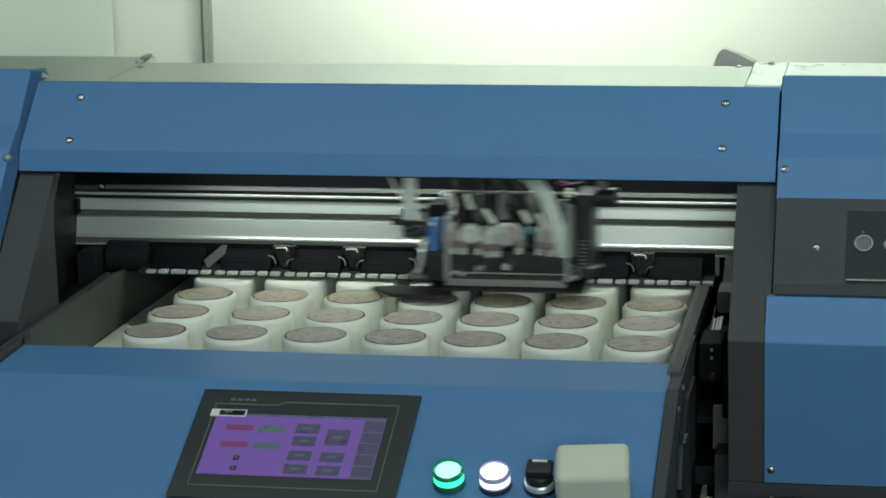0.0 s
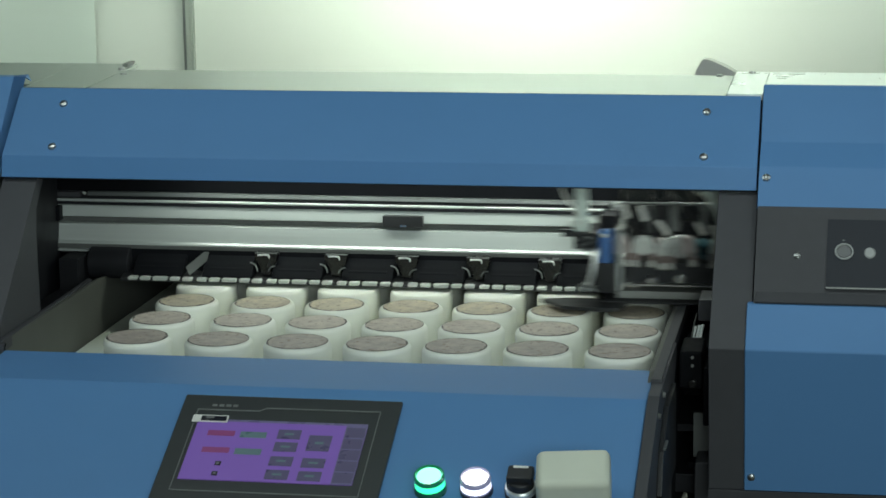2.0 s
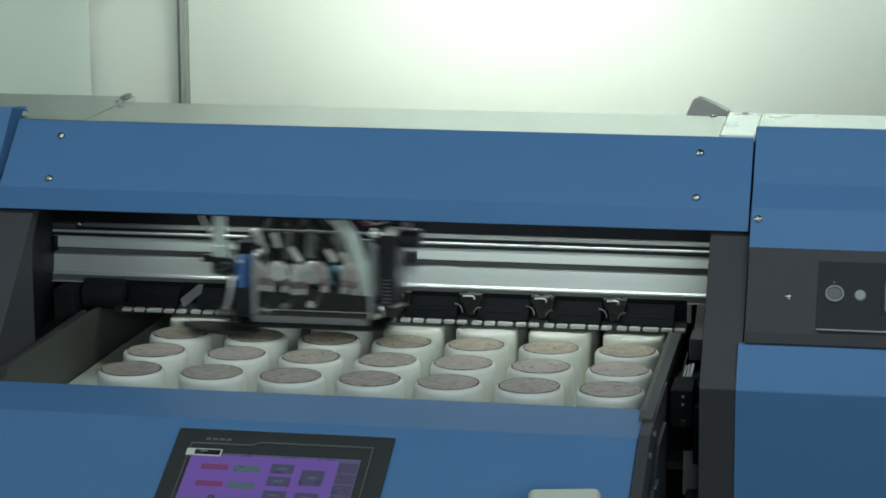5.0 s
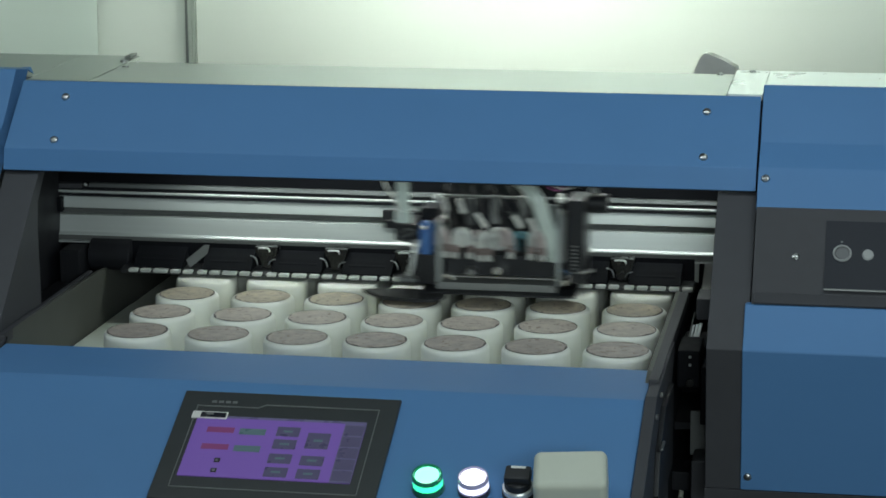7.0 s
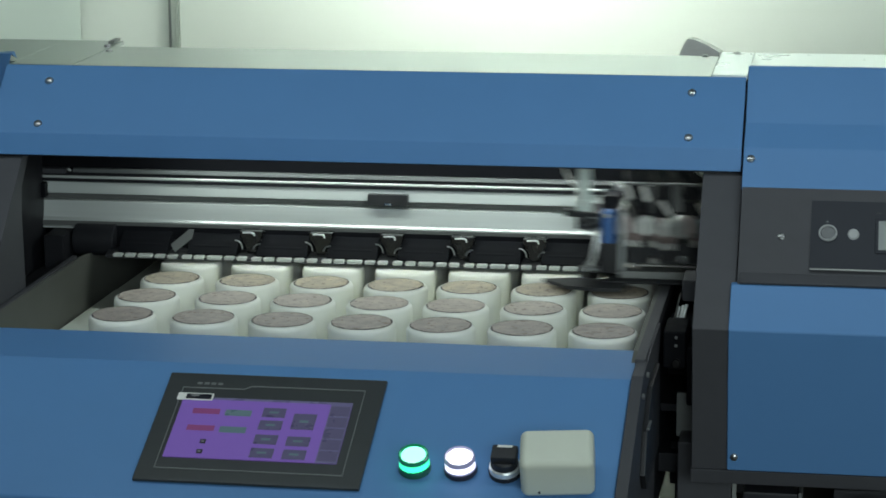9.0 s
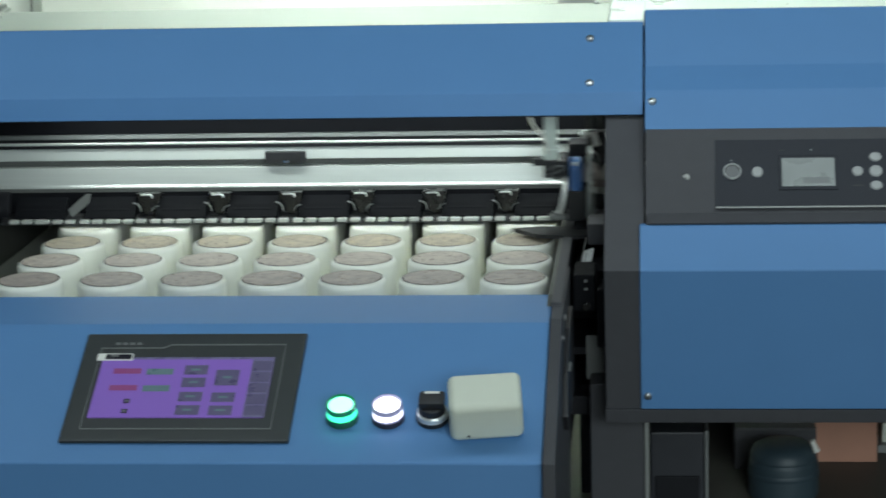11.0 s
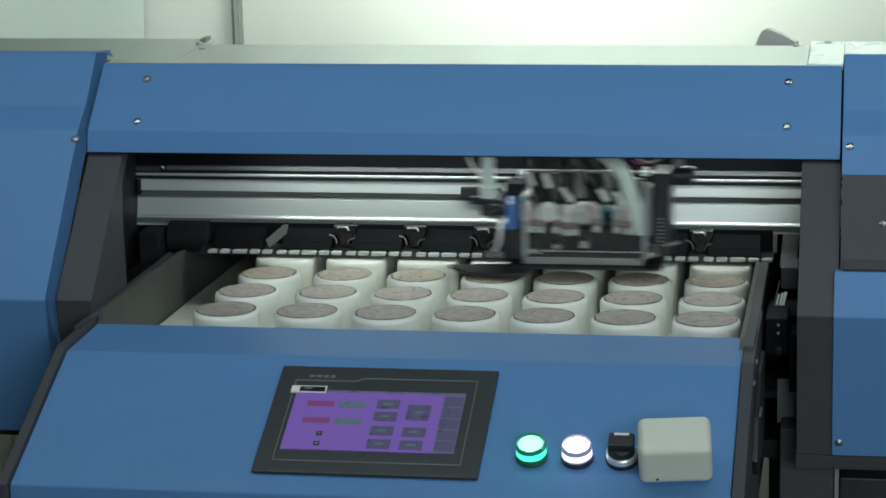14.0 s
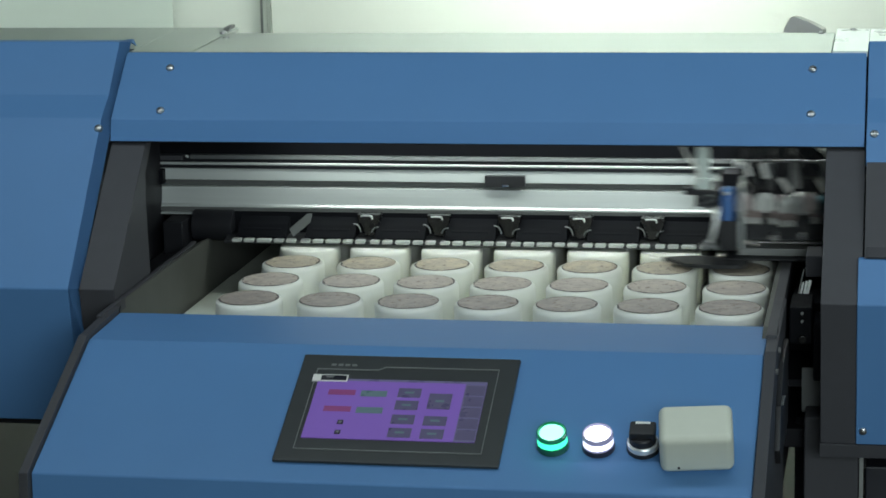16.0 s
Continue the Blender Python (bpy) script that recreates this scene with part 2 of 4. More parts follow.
def box(bm, x0, x1, y0, y1, z0, z1, bevel=0.0, seg=2):
    r = bmesh.ops.create_cube(bm, size=1)
    bmesh.ops.scale(bm, vec=(x1 - x0, y1 - y0, z1 - z0), verts=r["verts"])
    bmesh.ops.translate(bm, vec=((x0 + x1) / 2, (y0 + y1) / 2, (z0 + z1) / 2), verts=r["verts"])
    if bevel:
        edges = list({e for v in r["verts"] for e in v.link_edges})
        bmesh.ops.bevel(bm, geom=edges, offset=bevel, segments=seg, profile=0.5, affect="EDGES")
    return bm


def prism(bm, profile, x0, x1, bevel=0.0):
    """Extrude a (y, z) outline along x."""
    a = [bm.verts.new((x0, y, z)) for y, z in profile]
    b = [bm.verts.new((x1, y, z)) for y, z in profile]
    n = len(profile)
    fs = [bm.faces.new(a), bm.faces.new(list(reversed(b)))]
    for i in range(n):
        fs.append(bm.faces.new((a[i], b[i], b[(i + 1) % n], a[(i + 1) % n])))
    bmesh.ops.recalc_face_normals(bm, faces=fs)
    if bevel:
        edges = list({e for f in fs for e in f.edges})
        bmesh.ops.bevel(bm, geom=edges, offset=bevel, segments=2, profile=0.5, affect="EDGES")
    return bm


def cyl(bm, p0, p1, r0, r1=None, seg=24, bevel=0.0):
    p0, p1 = Vector(p0), Vector(p1)
    r = bmesh.ops.create_cone(bm, cap_ends=True, segments=seg, radius1=r0, radius2=r0 if r1 is None else r1, depth=(p1 - p0).length)
    if bevel:
        caps = [e for e in {e for v in r["verts"] for e in v.link_edges} if len({round(v.co.z, 5) for v in e.verts}) == 1]
        out = bmesh.ops.bevel(bm, geom=caps, offset=bevel, segments=2, profile=0.5, affect="EDGES")
        vs = list({v for f in out["faces"] for v in f.verts} | {v for v in r["verts"] if v.is_valid})
    else:
        vs = r["verts"]
    m = Matrix.Translation((p0 + p1) / 2) @ (p1 - p0).to_track_quat("Z", "Y").to_matrix().to_4x4()
    bmesh.ops.transform(bm, matrix=m, verts=vs)
    return bm


def tube(bm, points, r, seg=8, flat=1.0):
    """A bent tube through the points (Catmull-Rom)."""
    ps = [Vector(p) for p in points]
    path = []
    for i in range(len(ps) - 1):
        a, b, c, d = ps[max(i - 1, 0)], ps[i], ps[i + 1], ps[min(i + 2, len(ps) - 1)]
        for k in range(5):
            u = k / 5
            path.append(0.5 * (2 * b + (c - a) * u + (2 * a - 5 * b + 4 * c - d) * u * u + (3 * b - a - 3 * c + d) * u ** 3))
    path.append(ps[-1])
    rings = []
    for i, p in enumerate(path):
        d = (path[min(i + 1, len(path) - 1)] - path[max(i - 1, 0)]).normalized()
        s = d.cross(Vector((0, 1, 0)))
        s = s.normalized() if s.length > 1e-4 else Vector((1, 0, 0))
        w = s.cross(d)
        rings.append([bm.verts.new(p + r * (math.cos(a) * s + flat * math.sin(a) * w)) for a in [2 * math.pi * k / seg for k in range(seg)]])
    for a, b in zip(rings, rings[1:]):
        for k in range(seg):
            bm.faces.new((a[k], a[(k + 1) % seg], b[(k + 1) % seg], b[k]))
    bm.faces.new(rings[0])
    bm.faces.new(list(reversed(rings[-1])))
    bmesh.ops.recalc_face_normals(bm, faces=bm.faces[:])
    return bm


def lathe(bm, outline, seg=40):
    """Turn an outline of (radius, z) round the z axis."""
    rings = []
    for r, z in outline:
        rings.append([bm.verts.new((r * math.cos(2 * math.pi * k / seg), r * math.sin(2 * math.pi * k / seg), z)) for k in range(seg)] if r > 1e-6 else [bm.verts.new((0, 0, z))])
    for a, b in zip(rings, rings[1:]):
        for k in range(seg):
            q = [a[k % len(a)], a[(k + 1) % seg % len(a)], b[(k + 1) % seg % len(b)], b[k % len(b)]]
            q = list(dict.fromkeys(q))
            if len(q) > 2:
                bm.faces.new(q)
    bmesh.ops.recalc_face_normals(bm, faces=bm.faces[:])
    return bm


def part(name, bm, mat, parent=None, label="", smooth=True, m=None):
    """Link a bmesh as one mesh object under a thing or a part."""
    if m is not None:
        bm.transform(m)
    me = bpy.data.meshes.new(name)
    bm.to_mesh(me)
    bm.free()
    me.materials.append(mat)
    if smooth:
        me.shade_smooth()
        me.set_sharp_from_angle(angle=radians(32))
    ob = new(name, me)
    if smooth:
        wn = ob.modifiers.new("flat_faces", "WEIGHTED_NORMAL")
        wn.keep_sharp = True
    if parent is not None:
        ob.parent = parent
    if label:
        tagged(ob, label)
    return ob


def again(ob, parent, loc):
    """Another object on the same mesh."""
    o = new(ob.name.split(".")[0], ob.data)
    o.parent, o.location = parent, loc
    return o


B = bmesh.new
# ---- the room ----


def room():
    tagged(part("floor", box(B(), -3.2, 3.2, -4.5, 3.0, -0.1, 0.0), FLOOR_M, smooth=False), "worn grey-brown workshop floor", "floor", kind="structure")
    tagged(part("ceiling", box(B(), -3.2, 3.2, -4.5, 3.0, 2.7, 2.8), CEIL_M, smooth=False), "white painted ceiling", "ceiling", kind="structure")
    tagged(part("wall_west", box(B(), -3.3, -3.2, -4.5, 3.0, 0, 2.7), WALL_M, smooth=False), "pale painted side wall", "wall", kind="structure")
    tagged(part("wall_east", box(B(), 3.2, 3.3, -4.5, 3.0, 0, 2.7), WALL_M, smooth=False), "pale painted side wall", "wall", kind="structure")
    tagged(part("wall_south", box(B(), -3.3, 3.3, -4.6, -4.5, 0, 2.7), WALL_M, smooth=False), "pale painted wall behind the viewer", "wall", kind="structure")
    tagged(part("wall_north", box(B(), -3.3, 3.3, 3.0, 3.1, 0, 2.7), WALL_M, smooth=False), "pale wall behind the frosted partition", "wall", kind="structure")
    # window frame added in the unseen wall to carry the front light
    win = tagged(new("added_window"), "white window frame added for the unseen front light", "window", kind="structure")
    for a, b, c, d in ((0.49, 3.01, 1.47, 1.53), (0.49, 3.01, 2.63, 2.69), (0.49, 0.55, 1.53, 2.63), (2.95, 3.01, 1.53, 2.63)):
        part("added_window_frame", box(B(), a, b, -4.5, -4.43, c, d, 0.004), CAP, win)
    # frosted partition: panes, posts and a white column
    tagged(part("partition_pane_east", box(B(), -0.7090, 3.2, 1.800, 1.806, 0.0, 2.7), FROST, smooth=False), "frosted glass partition glowing with daylight from behind", "partition", kind="structure")
    tagged(part("partition_pane_west", box(B(), -3.2, -0.8976, 1.82, 1.826, 0.0, 2.7), WEST, smooth=False), "dim grey-green frosted partition", "partition", kind="structure")
    post = tagged(new("partition_post"), "slim pale aluminium post of the partition with a grey seal", "post", kind="structure")
    part("seal", box(B(), -0.7275, -0.7232, 1.787, 1.815, 0.0, 2.7, 0.001), POST_M, post, "grey rubber seal")
    part("post_core", box(B(), -0.7230, -0.7152, 1.788, 1.797, 0.0, 2.7, 0.001), COLUMN_M, post, "pale aluminium core")
    part("glazing_bead", box(B(), -0.7150, -0.7092, 1.790, 1.799, 0.0, 2.7, 0.0015), COLUMN_M, post, "white glazing bead")
    tagged(part("partition_column", box(B(), -0.8976, -0.7277, 1.79, 1.798, 0.0, 2.7, 0.002), COLUMN_M), "white translucent strip panel beside the post", "panel", kind="structure")
    # unseen pendant, added as the body of the overhead light
    lamp = tagged(new("added_pendant"), "long white pendant tube light added over the printer, out of view", "pendant light")
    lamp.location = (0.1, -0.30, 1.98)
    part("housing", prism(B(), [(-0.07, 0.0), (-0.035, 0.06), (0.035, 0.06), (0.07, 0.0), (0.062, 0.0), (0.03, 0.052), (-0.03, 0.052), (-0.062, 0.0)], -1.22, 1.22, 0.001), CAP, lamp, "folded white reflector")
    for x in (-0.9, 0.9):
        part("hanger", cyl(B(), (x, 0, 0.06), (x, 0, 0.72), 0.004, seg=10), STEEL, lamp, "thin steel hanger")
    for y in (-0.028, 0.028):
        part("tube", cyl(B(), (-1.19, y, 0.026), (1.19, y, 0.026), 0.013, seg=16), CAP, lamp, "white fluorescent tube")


room()

# ---- the printer ----
XL, XR = -0.452, 0.4055          # where the beam meets the two housings
FRONT = [(0.171, 1.214), (0.1205, 1.1587), (0.090, 1.137), (-0.058, 0.970), (-0.036, 0.811)]


def on_front(k, z, out=0.0):
    """The y of the housings' front at height z, between outline corners k and k + 1."""
    (y0, z0), (y1, z1) = FRONT[k], FRONT[k + 1]
    return y0 + (y1 - y0) * (z - z0) / (z1 - z0) - out


printer = tagged(new("flatbed_printer"), "large blue and grey flatbed printer with open tray on a stand", "printer")


def screw(p, n, r=0.0050):
    """A domed cap screw at p, its head along n."""
    b = B()
    lathe(b, [(0.0, 0.0026), (r * 0.45, 0.0024), (r * 0.8, 0.0017), (r, 0.0), (r, -0.002)], 16)
    q = Vector(n).to_track_quat("Z", "Y").to_matrix().to_4x4()
    return part("screw", b, SCREW, printer, m=Matrix.Translation(p) @ q)


def beam():
    prof = [(0.1625, 1.203), (0.0885, 1.136), (0.0820, 1.1114), (0.0850, 1.1110), (0.0915, 1.135), (0.165, 1.2005)]
    part("beam_cover", prism(B(), prof, XL + 0.001, XR - 0.001, 0.0011), BLUE, printer, "folded blue sheet-metal beam cover")
    part("beam_underside", box(B(), XL, XR, 0.094, 0.24, 1.108, 1.1095), INNER, printer)
    # hidden body for the added strip light
    part("light_strip", box(B(), -0.305, 0.355, 0.254, 0.270, 1.1062, 1.1112, 0.0008), CAP, printer, "white body of the strip light added above the rails")
    n = Vector((0, -0.68, 0.733))
    for x in (-0.3939, 0.3462):
        for y, z in ((0.1442, 1.1871), (0.0979, 1.1447)):
            screw(Vector((x, y, z)), n)
    # roof sheets
    part("roof_sheet", box(B(), -0.372, 0.3655, 0.164, 0.322, 1.1975, 1.2028, 0.0006), ROOF, printer, "brushed steel roof sheet")
    part("roof_sheet", box(B(), XL + 0.003, -0.3735, 0.164, 0.372, 1.198, 1.2030, 0.0006), ROOF, printer, "brushed steel roof sheet")
    part("roof_sheet", box(B(), -1.15, XL + 0.0025, 0.188, 0.372, 1.198, 1.2030, 0.0006), ROOF, printer, "brushed steel roof sheet")
    part("roof_sheet", box(B(), XR + 0.0005, 1.15, 0.188, 0.345, 1.198, 1.2046, 0.0006), PALE, printer, "pale satin roof sheet")
    part("roof_sheet", box(B(), 0.3668, XR, 0.1640, 0.345, 1.198, 1.2046, 0.0006), PALE, printer)
    part("beam_end", prism(B(), [(0.170, 1.196), (0.130, 1.150), (0.106, 1.112), (0.30, 1.112), (0.30, 1.196)], XR - 0.012, XR + 0.0045), INNER, printer)
    part("rear_body", box(B(), -1.12, 1.12, 0.376, 0.62, 0.972, 1.09, 0.004), GREY, printer, "dark grey rear body")
    part("rear_base", box(B(), -1.12, 1.12, 0.566, 0.62, 0.82, 0.971, 0.003), GREY, printer)
    # small roof fittings
    tab = B()
    prism(tab, [(0.330, 1.2044), (0.358, 1.2044), (0.364, 1.2080), (0.337, 1.2080)], -0.382, -0.3745, 0.0006)
    part("roof_tab", tab, ALU_DULL, printer, "small dull metal tab on the roof seam")
    # a guide plate standing behind the printer on the shelf
    fl = B()
    pts = [(0.272, 0.6003), (0.2725, 1.115), (0.281, 1.1354), (0.2853, 1.1390), (0.2925, 1.1384), (0.313, 1.130), (0.330, 1.1205), (0.330, 0.6003)]
    lo, hi = [fl.verts.new((x, 0.945, z)) for x, z in pts], [fl.verts.new((x + 0.004, 0.968, z - 0.001 if z > 0.7 else z)) for x, z in pts]
    fl.faces.new(lo), fl.faces.new(list(reversed(hi)))
    for k in range(len(pts)):
        fl.faces.new((lo[k], lo[(k + 1) % len(pts)], hi[(k + 1) % len(pts)], hi[k]))
    bmesh.ops.recalc_face_normals(fl, faces=fl.faces[:])
    part("rear_guide", fl, CAP, printer, "grey guide plate behind the roof")
    for x, y, z in ((0.349, 0.316, 1.2028), (0.386, 0.332, 1.2046), (-0.378, 0.318, 1.2042), (-0.364, 0.280, 1.2028)):
        screw(Vector((x, y, z)), (0, 0, 1), 0.0045)


def housing(side):
    """The blue end housing with its cover sheets; side -1 is west, 1 east."""
    x0, x1 = (XL - 0.010, -1.15) if side < 0 else (XR + 0.001, 1.15)
    edge = XL if side < 0 else XR
    a, b = min(x0, x1), max(x0, x1)
    body = [(0.166, 1.196), (0.126, 1.150), (0.100, 1.133), (-0.048, 0.968), (-0.030, 0.82), (0.30, 0.82), (0.30, 1.196)]
    part("housing_body", prism(B(), body, a + 0.002, b, 0.001), GREY, printer, "dark grey end housing")
    if side < 0:
        full = [*FRONT, (-0.028, 0.811), (-0.05, 0.969), (0.098, 1.134), (0.128, 1.1545), (0.187, 1.2095), (0.187, 1.214)]
        cover = prism(B(), full, a, b, 0.0018)
        # chamfered inner edge down to the beam
        c = B()
        vs = []
        for x, prof, dy in ((x0 - 0.0002, FRONT, 0.0), (edge - 0.0005, FRONT, 0.013)):
            foot = 0.021 if dy else 0.0
            vs.append([c.verts.new((x + foot * (k == 4), y + dy * (k < 4), z - (0.002 if dy else 0))) for k, (y, z) in enumerate(prof)])
        for k in range(len(FRONT) - 1):
            c.faces.new((vs[0][k], vs[0][k + 1], vs[1][k + 1], vs[1][k]))
        top = [c.verts.new((edge + 0.0045, 0.190, 1.2055)), c.verts.new((x0 + 0.0095, 0.1935, 1.2138)), c.verts.new((x0 - 0.0002, 0.187, 1.214))]
        c.faces.new((vs[0][0], vs[1][0], top[0], top[1], top[2]))
        bmesh.ops.solidify(c, geom=c.faces[:], thickness=0.0012)
        part("cover_sheet", cover, BLUE, printer, "folded blue sheet-metal cover")
        part("cover_edge", c, BLUE, printer, smooth=False)
        screw(Vector((-0.4637, on_front(2, 1.1266), 1.1266)), (0, -0.75, 0.66))
    else:
        zt, zb = 1.0957, 1.0108
        up = [*FRONT[:3], (on_front(2, zt), zt), (on_front(2, zt) + 0.008, zt), (0.100, 1.134), (0.128, 1.1545), (0.1775, 1.2095), (0.1775, 1.214)]
        low = [(on_front(2, zb), zb), FRONT[3], FRONT[4], (-0.028, 0.811), (-0.050, 0.969), (on_front(2, zb) + 0.012, zb)]
        part("cover_sheet", prism(B(), up, a, b, 0.0018), BLUE, printer, "folded blue sheet-metal cover")
        part("cover_sheet", prism(B(), low, a - 0.0055, b, 0.0018), BLUE, printer, "folded blue sheet-metal cover")
        face = [(on_front(2, zt, -0.001), zt + 0.004), (on_front(2, zb, -0.001), zb - 0.002), (on_front(2, zb) + 0.02, zb - 0.002), (on_front(2, zt) + 0.02, zt + 0.004)]
        part("control_face", prism(B(), face, a + 0.001, b), GREY, printer, "dark grey face between the blue covers")
        ledge = [(on_front(2, zb + 0.001, 0.001), zb + 0.0005), (on_front(2, zb + 0.003, 0.0035), zb + 0.003), (on_front(2, zb + 0.0105, -0.001), zb + 0.0105), (on_front(2, zb) + 0.014, zb + 0.0105), (on_front(2, zb) + 0.014, zb + 0.0005)]
        part("ledge_strip", prism(B(), ledge, a + 0.0035, b, 0.0006), GREY, printer, "dark grey edge strip above the lower cover")
        part("bottom_trim", prism(B(), [(-0.0355, 0.8105), (-0.033, 0.795), (0.55, 0.795), (0.55, 0.8105)], 0.3628, b, 0.001), GREY, printer)
        n = (0, -0.75, 0.66)
        screw(Vector((0.4149, on_front(2, 1.1262), 1.1262)), n)
        screw(Vector((0.4512, on_front(2, 1.0545, -0.001), 1.0545)), n, 0.0045)
        screw(Vector((0.4085, on_front(3, 0.8265), 0.8265)), (0, -0.99, -0.13), 0.0045)


def pillar(x0, x1):
    prof = [(0.0875, 1.1085), (-0.0545, 0.9695), (-0.0325, 0.8105), (0.078, 0.8105), (0.079, 0.955), (0.077, 1.045), (0.081, 1.075), (0.112, 1.1085)]
    part("pillar", prism(B(), prof, x0, x1, 0.0012), GREY, printer, "dark grey pillar beside the print opening")


def control_pad():
    """The membrane key field with its display on the east housing, built flat and laid on the slanted face."""
    t = Vector((0, FRONT[2][0] - FRONT[3][0], FRONT[2][1] - FRONT[3][1])).normalized()
    n = Vector((1, 0, 0)).cross(t)
    z0 = 1.0565
    m = Matrix.Translation((0.585, on_front(2, z0, -0.001), z0)) @ Matrix((Vector((1, 0, 0)), t, n)).transposed().to_4x4()
    w, h, r = 0.103, 0.0415, 0.022
    b = B()
    pts = [(-w, h), (-w, -h)] + [(w - r + r * math.sin(a), -h + r - r * math.cos(a)) for a in [k * math.pi / 12 for k in range(7)]] + [(w, h)]
    lo = [b.verts.new((x, y, 0)) for x, y in pts]
    hi = [b.verts.new((x, y, 0.0025)) for x, y in pts]
    b.faces.new(hi)
    for i in range(len(pts)):
        b.faces.new((lo[i], lo[(i + 1) % len(pts)], hi[(i + 1) % len(pts)], hi[i]))
    bmesh.ops.recalc_face_normals(b, faces=b.faces[:])
    pad = part("control_pad", b, KEYPAD, printer, "dark membrane key field with small display", m=m)
    edge = tube(B(), [(x, y, 0.0025) for x, y in pts[1:-2]], 0.0011, 6)
    part("pale_edge", edge, ALU_DULL, pad, m=m)
    part("display_frame", box(B(), -0.036, 0.027, -0.021, 0.021, 0.0024, 0.0034, 0.0008), KEYPAD, pad, m=m)
    part("display", box(B(), -0.0325, 0.0235, -0.0172, 0.0175, 0.003, 0.0040), LCD, pad, "pale grey-green liquid crystal display", m=m)
    part("display_readout", box(B(), -0.010, 0.0175, -0.0135, -0.0065, 0.0039, 0.0042), LCD_DARK, pad, m=m)
    for x, y, rx, ry in ((-0.0585, 0.0015, 0.0062, 0.0068), (0.0475, 0.0015, 0.0062, 0.0062), (0.067, 0.019, 0.0068, 0.0058), (0.0668, 0.0015, 0.0072, 0.0072), (0.0665, -0.016, 0.0068, 0.0058), (0.0857, 0.0012, 0.0062, 0.0058)):
        k = lathe(B(), [(0, 0.0040), (0.8, 0.0038), (1.0, 0.0024), (1.0, 0.002)], 24)
        part("key", k, KEY, pad, m=m @ Matrix.Translation((x, y, 0)) @ Matrix.Diagonal((rx, ry, 1, 1)))
    ring = lathe(B(), [(0.0098, 0.0024), (0.0098, 0.0046), (0.0086, 0.0050), (0.0078, 0.0044), (0.0078, 0.0024)], 28)
    part("power_ring", ring, KEY, pad, m=m @ Matrix.Translation((-0.0852, 0.0018, 0)))
    part("power_key", lathe(B(), [(0, 0.0042), (0.007, 0.0038), (0.0078, 0.0024)], 28), POWER, pad, m=m @ Matrix.Translation((-0.0852, 0.0018, 0)))
    for x, y, a in ((-0.086, 0.016, 0.0012), (-0.001, 0.028, 0.0012), (-0.032, 0.028, 0.003), (0.048, -0.016, 0.006)):
        part("printed_mark", box(B(), x - a, x + a, y - 0.0008, y + 0.0008, 0.0024, 0.0028), LINE if a < 0.002 else BLACK, pad, m=m)


beam()
housing(-1)
housing(1)
pillar(XL + 0.001, -0.410)
# black sheet added in place of shade on the housing's inner side
part("housing_dark_sheet", box(B(), -0.4625, -0.4610, 0.085, 0.30, 0.825, 1.105), INNER, printer, "black sheet added to darken the west housing's inner side")
pillar(0.3634, XR + 0.0006)
control_pad()


